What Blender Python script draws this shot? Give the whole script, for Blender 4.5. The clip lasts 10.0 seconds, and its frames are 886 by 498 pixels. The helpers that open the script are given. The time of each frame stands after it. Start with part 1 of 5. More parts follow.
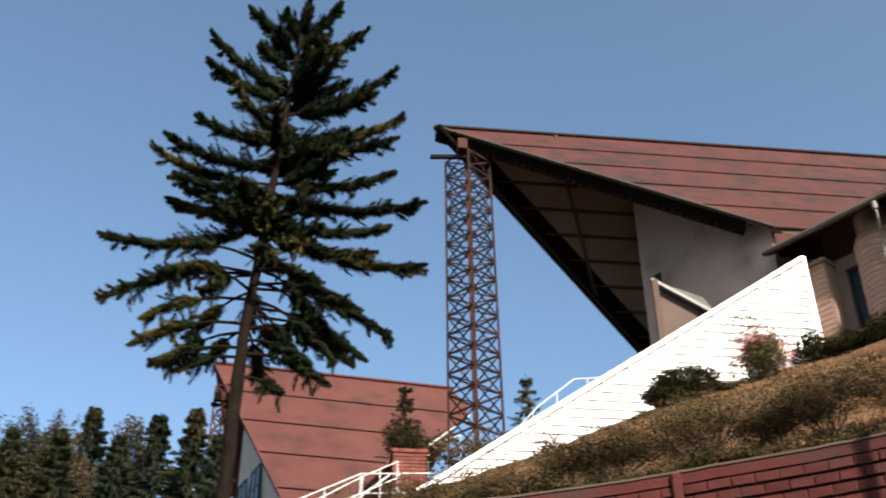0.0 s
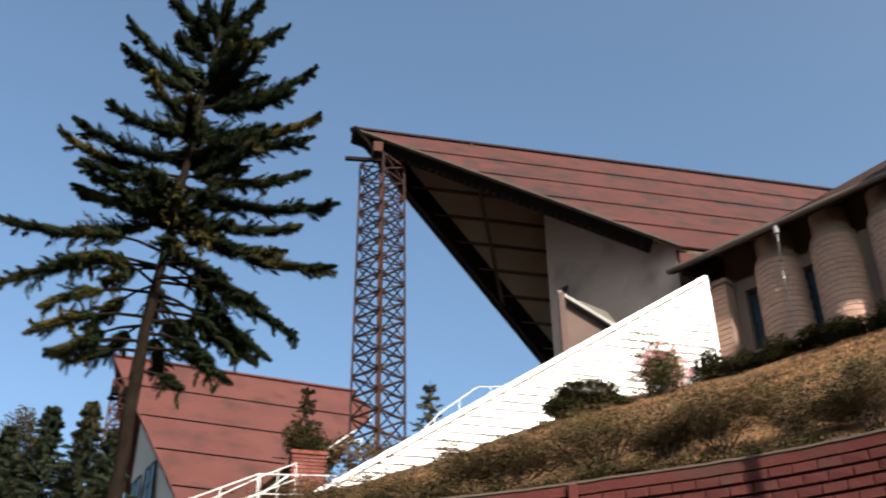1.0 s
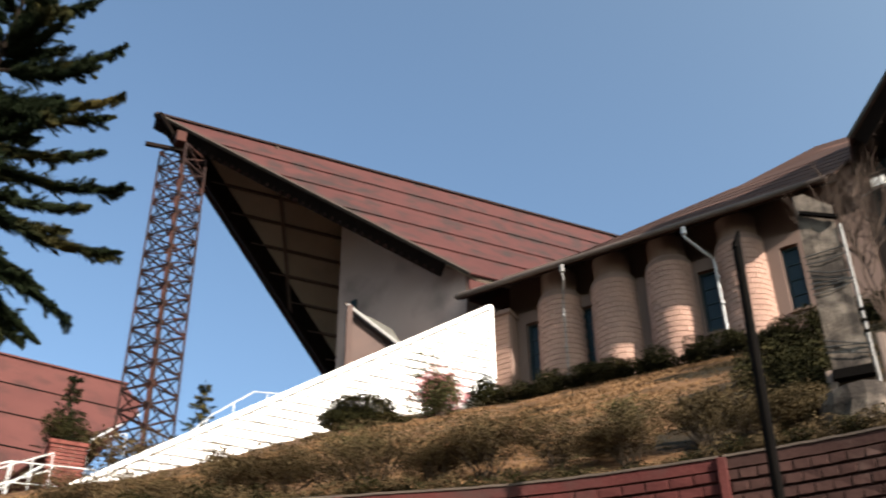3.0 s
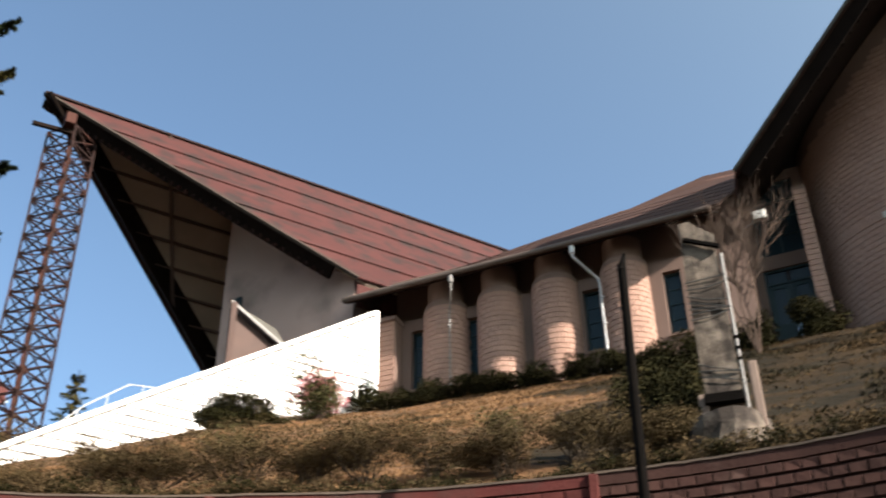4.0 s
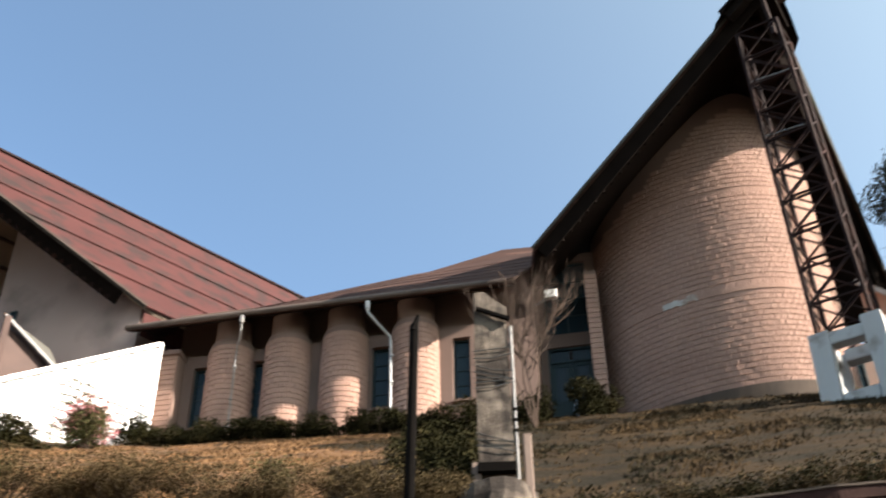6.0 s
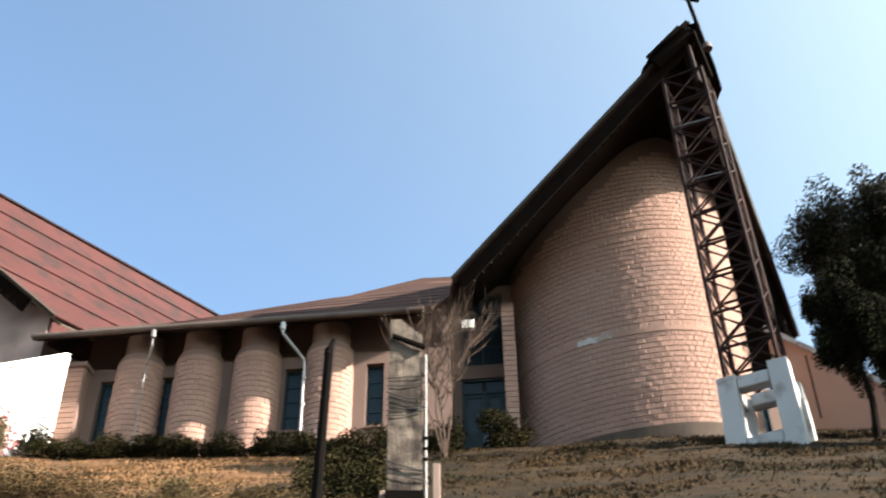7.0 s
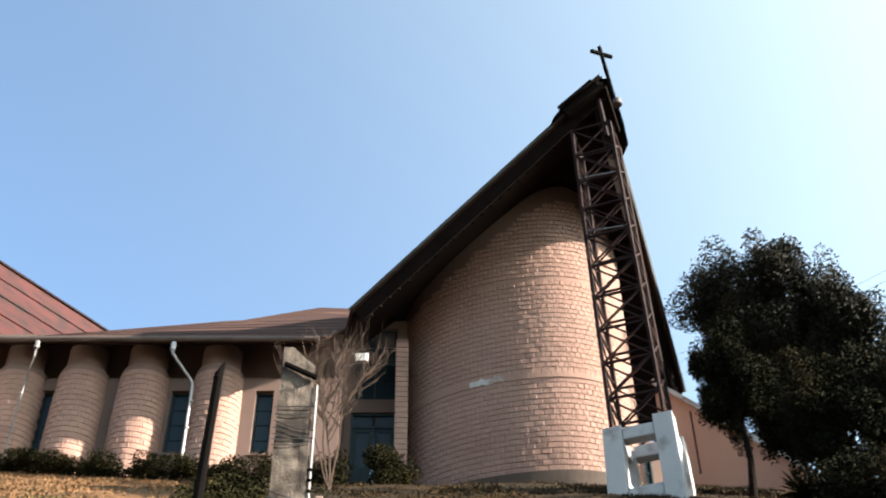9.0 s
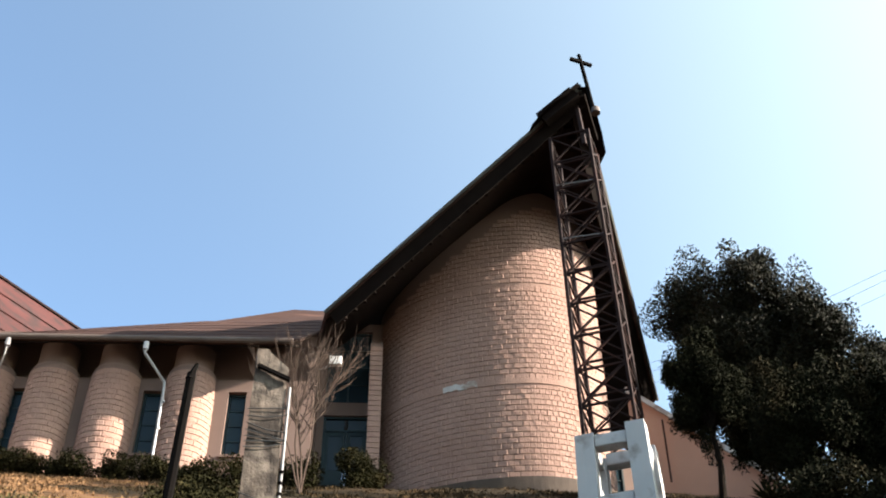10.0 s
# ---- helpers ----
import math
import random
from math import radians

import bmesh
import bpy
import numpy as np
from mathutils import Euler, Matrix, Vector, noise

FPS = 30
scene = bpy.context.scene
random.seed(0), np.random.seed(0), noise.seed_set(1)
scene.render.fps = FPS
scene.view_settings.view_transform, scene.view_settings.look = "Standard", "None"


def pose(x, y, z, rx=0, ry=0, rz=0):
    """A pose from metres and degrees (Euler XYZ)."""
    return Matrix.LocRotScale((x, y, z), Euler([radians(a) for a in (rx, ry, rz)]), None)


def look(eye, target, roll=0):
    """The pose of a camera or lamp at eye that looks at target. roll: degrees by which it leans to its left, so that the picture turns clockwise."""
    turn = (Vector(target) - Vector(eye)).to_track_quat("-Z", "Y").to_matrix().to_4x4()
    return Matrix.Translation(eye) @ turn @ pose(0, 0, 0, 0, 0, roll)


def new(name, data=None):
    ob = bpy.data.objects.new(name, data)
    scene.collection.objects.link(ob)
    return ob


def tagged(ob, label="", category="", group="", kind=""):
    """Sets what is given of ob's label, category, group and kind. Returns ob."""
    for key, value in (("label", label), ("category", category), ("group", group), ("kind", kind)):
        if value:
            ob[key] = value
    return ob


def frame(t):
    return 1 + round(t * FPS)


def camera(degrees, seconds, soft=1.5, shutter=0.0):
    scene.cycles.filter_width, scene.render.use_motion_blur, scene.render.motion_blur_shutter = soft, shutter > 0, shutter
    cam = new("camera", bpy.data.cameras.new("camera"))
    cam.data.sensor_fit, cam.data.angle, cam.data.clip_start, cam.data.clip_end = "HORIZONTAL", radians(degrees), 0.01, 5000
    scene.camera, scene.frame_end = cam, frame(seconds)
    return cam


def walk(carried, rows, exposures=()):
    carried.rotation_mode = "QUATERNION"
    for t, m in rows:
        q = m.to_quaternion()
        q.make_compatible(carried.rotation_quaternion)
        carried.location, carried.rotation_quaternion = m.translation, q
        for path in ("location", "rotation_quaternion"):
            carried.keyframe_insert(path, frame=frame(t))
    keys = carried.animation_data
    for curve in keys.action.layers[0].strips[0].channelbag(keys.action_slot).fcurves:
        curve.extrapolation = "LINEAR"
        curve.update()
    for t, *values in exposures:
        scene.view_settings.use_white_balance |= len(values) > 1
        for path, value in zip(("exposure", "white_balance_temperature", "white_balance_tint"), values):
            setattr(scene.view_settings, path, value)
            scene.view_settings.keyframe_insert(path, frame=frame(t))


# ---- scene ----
# The eye is the origin; bearings run clockwise from +y, heights are above the eye.
EYE = -1.6            # the road
cam = camera(44.0, 10.0, soft=1.95, shutter=0.8)
PATH = [
    (0.0, -2.72, 33.02, 0.48),
    (0.5, -5.29, 33.06, 0.53),
    (1.0, -8.23, 33.21, 0.59),
    (1.5, -11.20, 33.44, 0.59),
    (2.0, -14.35, 33.61, 0.77),
    (2.5, -17.53, 33.67, 0.80),
    (4.0, -27.78, 33.91, 0.77),
    (4.5, -31.10, 34.37, 0.77),
    (5.0, -34.57, 35.07, 0.76),
    (5.5, -37.53, 35.68, 0.76),
    (6.0, -40.57, 36.45, 0.71),
    (7.5, -48.01, 38.33, 0.58),
    (8.0, -49.82, 38.77, 0.53),
    (8.5, -51.14, 39.19, 0.46),
    (9.0, -52.63, 39.57, 0.38),
    (9.5, -53.77, 39.75, 0.38),
    (10.0, -54.31, 39.80, 0.30),
]
walk(cam, [(t, pose(0, 0, 0, 90 + p, r, y)) for t, y, p, r in PATH],
     exposures=[(0.0,1.71),(2.5,1.82),(4.5,2.02),(6.0,2.24),(7.5,2.58),(10.0,2.51)])

# ---- light ----
SUN_AZ, SUN_EL = 154.5, 28.3
world = bpy.data.worlds.new("sky")
scene.world = world
world.use_nodes = True
wn = world.node_tree.nodes
sky = wn.new("ShaderNodeTexSky")
sky.sky_type, sky.sun_disc = "NISHITA", False
sky.sun_elevation, sky.sun_rotation = radians(SUN_EL), radians(SUN_AZ)
sky.altitude, sky.air_density, sky.dust_density, sky.ozone_density = 1400, 1.0, 1.2, 1.0
haze = wn.new("ShaderNodeTexSky")           # the bright haze towards the sun
haze.sky_type, haze.sun_disc = "NISHITA", False
haze.sun_elevation, haze.sun_rotation = radians(SUN_EL), radians(SUN_AZ)
haze.altitude, haze.air_density, haze.dust_density, haze.ozone_density = 1400, 0.0, 9.0, 0.0
both = wn.new("ShaderNodeMix")
both.data_type, both.blend_type = "RGBA", "ADD"
both.inputs[0].default_value = 0.32
world.node_tree.links.new(sky.outputs[0], both.inputs[6])
world.node_tree.links.new(haze.outputs[0], both.inputs[7])
wn["Background"].inputs[1].default_value = 0.0685


def glow_round_the_sun():
    """The air brightens smoothly towards the sun, as it does in a hazy sky."""
    link = world.node_tree.links.new
    at = wn.new("ShaderNodeTexCoord")
    dot = wn.new("ShaderNodeVectorMath")
    dot.operation = "DOT_PRODUCT"
    dot.inputs[1].default_value = (*(math.cos(radians(SUN_EL)) * v for v in (math.sin(radians(SUN_AZ)), math.cos(radians(SUN_AZ)))), math.sin(radians(SUN_EL)))
    near = wn.new("ShaderNodeMapRange")
    near.inputs[1].default_value, near.inputs[2].default_value = -1.0, 1.0
    power = wn.new("ShaderNodeMath")
    power.operation = "POWER"
    power.inputs[1].default_value = 5.0
    tint = wn.new("ShaderNodeMix")
    tint.data_type, tint.blend_type = "RGBA", "MULTIPLY"
    tint.inputs[0].default_value = 1.0
    tint.inputs[7].default_value = (0.925, 1.0, 0.975, 1)
    whole = wn.new("ShaderNodeMix")
    whole.data_type, whole.blend_type = "RGBA", "ADD"
    whole.inputs[7].default_value = (4.6, 4.75, 2.8, 1)
    link(at.outputs["Generated"], dot.inputs[0])
    link(dot.outputs["Value"], near.inputs[0])
    link(near.outputs[0], power.inputs[0])
    link(power.outputs[0], whole.inputs[0])
    link(both.outputs[2], tint.inputs[6])
    link(tint.outputs[2], whole.inputs[6])
    link(whole.outputs[2], wn["Background"].inputs[0])


glow_round_the_sun()


def bearing(az, rho=1.0, z=0.0):
    return Vector((rho * math.sin(radians(az)), rho * math.cos(radians(az)), z))


sun = new("sun", bpy.data.lights.new("sun", "SUN"))
sun.data.energy, sun.data.angle, sun.data.color = 5.0, radians(0.55), (1.0, 0.895, 0.775)
sun.matrix_basis = look(bearing(SUN_AZ, 60 * math.cos(radians(SUN_EL)), 60 * math.sin(radians(SUN_EL))), (0, 0, 0))


# ---- materials ----
def mat(name, rough=0.8, metal=0.0):
    m = bpy.data.materials.new(name)
    m.use_nodes = True
    b = m.node_tree.nodes["Principled BSDF"]
    b.inputs["Roughness"].default_value, b.inputs["Metallic"].default_value = rough, metal
    return m


def surface(name, low, high, scale=3.0, fine=40.0, rough=0.85, bump=0.3, metal=0.0, stain=None, stain_scale=0.6, stain_at=(0.55, 0.75), stretch=(1, 1, 1), turn=0.0, per_piece=0.0, bump_dist=0.01, spec=0.5):
    """Two colours mixed by a coarse and a fine noise, with stains, relief and a shift from piece to piece."""
    m = mat(name, rough, metal)
    m.node_tree.nodes["Principled BSDF"].inputs["Specular IOR Level"].default_value = spec
    t = m.node_tree
    n, link = t.nodes, t.links.new
    b = n["Principled BSDF"]
    mp = n.new("ShaderNodeMapping")
    mp.inputs["Scale"].default_value = stretch
    geo = n.new("ShaderNodeNewGeometry")
    spin = n.new("ShaderNodeMapping")
    spin.inputs["Rotation"].default_value = (0, 0, radians(turn))
    link(geo.outputs["Position"], spin.inputs[0])
    link(spin.outputs[0], mp.inputs[0])

    def noise_of(s, detail=5.0):
        q = n.new("ShaderNodeTexNoise")
        q.inputs["Scale"].default_value, q.inputs["Detail"].default_value = s, detail
        link(mp.outputs[0], q.inputs["Vector"])
        return q.outputs["Fac"]

    def mix(fac, a, c):
        q = n.new("ShaderNodeMix")
        q.data_type = "RGBA"
        for v, sock in ((fac, q.inputs[0]), (a, q.inputs[6]), (c, q.inputs[7])):
            if hasattr(v, "is_output"):
                link(v, sock)
            else:
                sock.default_value = v if isinstance(v, float) else (*v, 1)
        return q.outputs[2]

    def ramp(fac, lo, hi):
        q = n.new("ShaderNodeMapRange")
        link(fac, q.inputs[0])
        q.inputs[1].default_value, q.inputs[2].default_value = lo, hi
        return q.outputs[0]

    coarse, small = noise_of(scale), noise_of(fine, 3.0)
    col = mix(ramp(coarse, 0.3, 0.7), low, high)
    col = mix(ramp(small, 0.25, 0.75), col, mix(0.5, col, low))
    if stain:
        col = mix(ramp(noise_of(stain_scale, 8.0), *stain_at), col, stain)
    if per_piece:
        info = n.new("ShaderNodeObjectInfo")
        add = n.new("ShaderNodeMath")
        add.operation = "ADD"
        link(info.outputs["Random"], add.inputs[0])
        link(geo.outputs["Random Per Island"], add.inputs[1])
        fr = n.new("ShaderNodeMath")
        fr.operation = "FRACT"
        link(add.outputs[0], fr.inputs[0])
        hv = n.new("ShaderNodeHueSaturation")
        va = n.new("ShaderNodeMath")
        va.operation = "MULTIPLY_ADD"
        link(fr.outputs[0], va.inputs[0])
        va.inputs[1].default_value, va.inputs[2].default_value = per_piece, 1.0 - per_piece / 2
        link(va.outputs[0], hv.inputs["Value"])
        link(col, hv.inputs["Color"])
        col = hv.outputs[0]
    link(col, b.inputs["Base Color"])
    bp = n.new("ShaderNodeBump")
    bp.inputs["Strength"].default_value, bp.inputs["Distance"].default_value = bump, bump_dist
    link(small, bp.inputs["Height"])
    link(bp.outputs[0], b.inputs["Normal"])
    return m


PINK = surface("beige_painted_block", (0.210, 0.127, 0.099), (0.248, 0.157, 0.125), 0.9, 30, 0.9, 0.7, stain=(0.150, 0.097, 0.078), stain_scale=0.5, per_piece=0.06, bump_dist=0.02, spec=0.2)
# toned below the block paint to deepen shade between pillars and at the entrance
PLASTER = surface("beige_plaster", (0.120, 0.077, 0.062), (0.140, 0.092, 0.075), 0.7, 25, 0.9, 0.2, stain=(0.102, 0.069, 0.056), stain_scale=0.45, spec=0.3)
# the same plaster made lighter, with bounce from the white stair wall in its colour
BOUNCE_LIT_PLASTER = surface("bounce_lit_beige_plaster", (0.2950, 0.2083, 0.1782), (0.3422, 0.2442, 0.2090), 0.7, 25, 0.9, 0.2, stain=(0.150, 0.108, 0.092), stain_scale=0.45, spec=0.3)
PANEL = surface("brown_panel_paint", (0.0374, 0.0177, 0.0129), (0.0544, 0.0272, 0.0204), 1.5, 30, 0.8, 0.2)
ORANGE = surface("orange_plaster", (0.322, 0.168, 0.112), (0.392, 0.217, 0.147), 0.7, 25, 0.9, 0.2, stain=(0.280, 0.168, 0.126), stain_scale=0.45)
PATCH = surface("white_patch", (0.30, 0.285, 0.27), (0.40, 0.385, 0.37), 5, 60, 0.9, 0.2, stain=(0.20, 0.15, 0.125), stain_scale=3.0, stain_at=(0.5, 0.62))
WHITE = surface("white_painted_block", (0.78, 0.76, 0.74), (0.84, 0.83, 0.82), 1.2, 30, 0.85, 0.25, per_piece=0.05)
# core colour kept dark so the block joints read as shadow lines
WHITE_JOINT = surface("dark_joint_shadow", (0.070, 0.060, 0.054), (0.10, 0.088, 0.080), 2, 40, 0.95, 0.3)
WHITE_RAIL = surface("white_rail_paint", (0.36, 0.36, 0.36), (0.43, 0.43, 0.43), 8, 60, 0.5, 0.1)
WHITE_POST = surface("white_concrete", (0.300, 0.297, 0.300), (0.340, 0.337, 0.338), 2, 40, 0.85, 0.3, stain=(0.185, 0.170, 0.160), stain_scale=2.6, stain_at=(0.56, 0.72))
ROOF_RED = surface("red_roof_sheet", (0.034, 0.0094, 0.0084), (0.049, 0.0144, 0.0126), 0.5, 18, 0.85, 0.3, stain=(0.016, 0.0088, 0.0080), stain_scale=1.5, stain_at=(0.47, 0.66), spec=0.2)
RIDGE = surface("dark_ridge_sheet", (0.0125, 0.0068, 0.0060), (0.0190, 0.0098, 0.0086), 1.5, 30, 0.9, 0.3, spec=0.1)
VERGE = surface("tan_grey_verge", (0.026, 0.0205, 0.0170), (0.048, 0.039, 0.033), 2.5, 30, 0.9, 0.4, stain=(0.016, 0.0125, 0.0105), stain_scale=2.5, spec=0.1)
ROOF_HOUSE = surface("faded_red_roof_sheet", (0.046, 0.0142, 0.0122), (0.062, 0.0205, 0.0172), 0.5, 18, 0.85, 0.3, stain=(0.030, 0.0115, 0.0098), stain_scale=0.8, stain_at=(0.50, 0.72), spec=0.2)
ROOF_BROWN = surface("brown_roof_sheet", (0.032, 0.0175, 0.0145), (0.050, 0.0275, 0.0225), 1.2, 22, 0.9, 0.4, stain=(0.078, 0.043, 0.034), stain_scale=2.2, stain_at=(0.57, 0.66), stretch=(0.22, 1.6, 1.6), turn=52.0, spec=0.1)
ROOF_EDGE = surface("grey_roof_edge", (0.055, 0.052, 0.046), (0.085, 0.081, 0.072), 2, 30, 0.85, 0.3, stain=(0.030, 0.034, 0.019), stain_scale=1.2, spec=0.2)
GUTTER = surface("brown_grey_gutter", (0.062, 0.046, 0.038), (0.090, 0.068, 0.057), 2, 30, 0.6, 0.2, stain=(0.045, 0.030, 0.024), stain_scale=1.4, spec=0.3)
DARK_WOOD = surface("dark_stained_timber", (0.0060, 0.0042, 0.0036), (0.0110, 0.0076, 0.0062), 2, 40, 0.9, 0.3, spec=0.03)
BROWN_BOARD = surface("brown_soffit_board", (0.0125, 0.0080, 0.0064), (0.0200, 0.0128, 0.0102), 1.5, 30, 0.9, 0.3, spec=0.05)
SOFFIT = surface("beige_soffit_board", (0.23, 0.18, 0.138), (0.29, 0.228, 0.178), 0.8, 20, 0.9, 0.2, stain=(0.17, 0.13, 0.10))
BATTEN = surface("brown_batten", (0.06, 0.038, 0.03), (0.09, 0.055, 0.04), 3, 40, 0.8, 0.2)
STEEL = surface("weathered_dark_steel", (0.0120, 0.0066, 0.0060), (0.0190, 0.0100, 0.0090), 4, 60, 0.8, 0.3, stain=(0.0300, 0.0120, 0.0090), stain_scale=1.1, stain_at=(0.50, 0.66), spec=0.08)
FLOOD = surface("tan_lamp_housing", (0.034, 0.020, 0.015), (0.046, 0.028, 0.021), 5, 60, 0.7, 0.1)
RUST = surface("rusty_steel", (0.036, 0.0150, 0.0120), (0.052, 0.0240, 0.0195), 5, 60, 0.9, 0.3, spec=0.1)
BLUE_FRAME = surface("teal_window_paint", (0.0130, 0.0250, 0.0290), (0.0190, 0.0350, 0.0400), 3, 40, 0.6, 0.1, spec=0.2)
PIPE_GREY = surface("grey_downpipe", (0.26, 0.26, 0.27), (0.34, 0.34, 0.35), 3, 40, 0.45, 0.1, stain=(0.14, 0.12, 0.11), stain_scale=2.5)
BRICK = surface("red_painted_brick", (0.036, 0.0082, 0.0072), (0.056, 0.0140, 0.0122), 2.5, 35, 0.9, 0.7, stain=(0.030, 0.0165, 0.0140), stain_scale=2.6, stain_at=(0.50, 0.70), per_piece=0.2, spec=0.15)
PIER_BRICK = surface("orange_red_brick", (0.080, 0.022, 0.018), (0.120, 0.040, 0.031), 3.0, 35, 0.9, 0.5, per_piece=0.5, spec=0.15)
PALE_MORTAR = surface("pale_mortar", (0.22, 0.17, 0.15), (0.30, 0.25, 0.22), 4, 50, 0.95, 0.4)
PIPE_DULL = surface("dull_grey_downpipe", (0.105, 0.098, 0.096), (0.145, 0.137, 0.133), 3, 40, 0.6, 0.1)
TWIG = surface("grey_brown_twig", (0.030, 0.0215, 0.0150), (0.050, 0.0370, 0.0260), 6, 40, 0.95, 0.3, spec=0.05)
BRICK_GREY = surface("weathered_brown_brick", (0.023, 0.0098, 0.0078), (0.036, 0.0162, 0.0130), 2.5, 35, 0.9, 0.6, stain=(0.052, 0.031, 0.026), stain_scale=3.5, stain_at=(0.62, 0.78), per_piece=0.35, spec=0.15)
MORTAR = surface("dark_mortar", (0.016, 0.0070, 0.0060), (0.026, 0.0115, 0.0098), 4, 50, 0.95, 0.4, spec=0.2)
CONCRETE = surface("stained_concrete", (0.066, 0.050, 0.039), (0.150, 0.125, 0.102), 5.5, 40, 0.92, 0.7, stain=(0.022, 0.017, 0.014), stain_scale=3.6, stain_at=(0.43, 0.58), spec=0.2)
PLINTH = surface("plinth_cement", (0.115, 0.080, 0.064), (0.150, 0.108, 0.088), 2, 40, 0.92, 0.3, stain=(0.075, 0.052, 0.041), stain_scale=1.5)
# dark coping cement; also paints the shadow line at the apse foot
DARK_PLINTH = surface("dark_cement_and_foot_shade", (0.040, 0.027, 0.019), (0.062, 0.043, 0.031), 2, 40, 0.95, 0.4, stain=(0.022, 0.015, 0.011), stain_scale=1.5)
ASPHALT = surface("asphalt", (0.045, 0.045, 0.045), (0.06, 0.06, 0.058), 2, 90, 0.9, 0.4)
EARTH = surface("dry_grass_earth", (0.062, 0.0335, 0.0165), (0.122, 0.0640, 0.0310), 2.2, 14, 0.95, 1.0, stain=(0.0140, 0.0098, 0.0044), stain_scale=2.0, stain_at=(0.50, 0.68), stretch=(0.45, 1.1, 1.1), turn=52.0, bump_dist=0.05, spec=0.1)
STRAW = surface("dry_grass_blades", (0.092, 0.0520, 0.0250), (0.174, 0.0950, 0.0460), 0.9, 12, 0.9, 0.0, stain=(0.020, 0.0150, 0.0066), stain_scale=0.8, stain_at=(0.54, 0.68), per_piece=0.25, spec=0.1)
# darker copies of earth and blades, with the slope's tree shade in their colour
SHADE_TURF = surface("shaded_brown_mown_turf", (0.0150, 0.0090, 0.0038), (0.032, 0.0186, 0.0073), 2.2, 14, 0.95, 1.0, stain=(0.0095, 0.0070, 0.0034), stain_scale=1.6, stain_at=(0.44, 0.60), stretch=(0.45, 1.1, 1.1), turn=52.0, bump_dist=0.05, spec=0.1)
SHADE_TURF_BLADE = surface("shaded_brown_turf_blades", (0.023, 0.0140, 0.0059), (0.047, 0.0276, 0.0113), 0.9, 12, 0.9, 0.0, stain=(0.013, 0.0105, 0.0050), stain_scale=0.8, stain_at=(0.44, 0.58), per_piece=0.25, spec=0.1)
HEDGE = surface("dark_hedge_leaf", (0.0085, 0.0082, 0.0034), (0.0200, 0.0180, 0.0074), 3, 12, 0.8, 0.0, stain=(0.030, 0.022, 0.009), stain_scale=1.5, per_piece=0.7, spec=0.02)
BUSH_LEAF = surface("olive_brown_bush_leaf", (0.0340, 0.0240, 0.0115), (0.0600, 0.0420, 0.0200), 2, 12, 0.8, 0.0, per_piece=0.6, spec=0.05)
DRY_LEAF = surface("brown_bush_leaf", (0.044, 0.0300, 0.0150), (0.076, 0.0520, 0.0265), 2, 12, 0.8, 0.0, per_piece=0.5, spec=0.05)
GREEN_LEAF = surface("green_bush_leaf", (0.036, 0.0340, 0.0140), (0.064, 0.058, 0.0240), 2, 12, 0.7, 0.0, per_piece=0.5, spec=0.05)
PINK_LEAF = surface("pink_blossom", (0.36, 0.10, 0.12), (0.50, 0.19, 0.20), 4, 12, 0.7, 0.0, per_piece=0.4)
# the lighter yellow-green patches paint sunlit needles into the colour
NEEDLE = surface("conifer_needles", (0.0058, 0.0092, 0.0045), (0.0135, 0.0175, 0.0078), 1.0, 9, 0.8, 0.0, stain=(0.058, 0.046, 0.015), stain_scale=0.9, stain_at=(0.52, 0.70), per_piece=0.6, spec=0.03)
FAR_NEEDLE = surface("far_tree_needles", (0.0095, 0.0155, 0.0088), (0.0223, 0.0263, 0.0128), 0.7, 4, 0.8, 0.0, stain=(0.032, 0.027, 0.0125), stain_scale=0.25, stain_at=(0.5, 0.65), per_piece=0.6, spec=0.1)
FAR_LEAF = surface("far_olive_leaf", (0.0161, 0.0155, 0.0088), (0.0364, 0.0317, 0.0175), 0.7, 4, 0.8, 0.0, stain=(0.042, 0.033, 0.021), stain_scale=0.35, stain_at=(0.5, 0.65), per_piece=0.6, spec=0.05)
TREE_LEAF = surface("dark_tree_leaf", (0.0054, 0.0060, 0.0029), (0.0120, 0.0120, 0.0057), 1.5, 9, 0.8, 0.0, stain=(0.0240, 0.0175, 0.0085), stain_scale=0.7, stain_at=(0.54, 0.72), per_piece=0.7, spec=0.02)
BROAD_LEAF = surface("glossy_tree_leaf", (0.0080, 0.0084, 0.0046), (0.0165, 0.0158, 0.0084), 1.5, 9, 0.7, 0.0, stain=(0.0240, 0.0190, 0.0100), stain_scale=0.7, stain_at=(0.52, 0.70), per_piece=0.7, spec=0.08)
BARK = surface("brown_bark", (0.0048, 0.0036, 0.0028), (0.0128, 0.0090, 0.0066), 9, 50, 0.95, 1.0, stretch=(1, 1, 0.5), bump_dist=0.03, spec=0.03)
PALE_BARK = surface("pale_grey_bark", (0.046, 0.031, 0.024), (0.072, 0.051, 0.040), 4, 40, 0.9, 0.4, spec=0.1)
BLACK_IRON = surface("black_iron", (0.0016, 0.0013, 0.0012), (0.0034, 0.0026, 0.0022), 5, 60, 0.95, 0.3, spec=0.04)
LAMP_CASE = surface("pale_lamp_case", (0.40, 0.40, 0.39), (0.46, 0.46, 0.45), 5, 60, 0.5, 0.1)
HUT_WALL = surface("grey_hut_plaster", (0.33, 0.295, 0.27), (0.40, 0.36, 0.33), 1, 30, 0.9, 0.2)
CABLE = surface("black_cable", (0.015, 0.015, 0.015), (0.02, 0.02, 0.02), 5, 50, 0.6, 0.0)
GLASS = mat("dark_window_glass", 0.25)
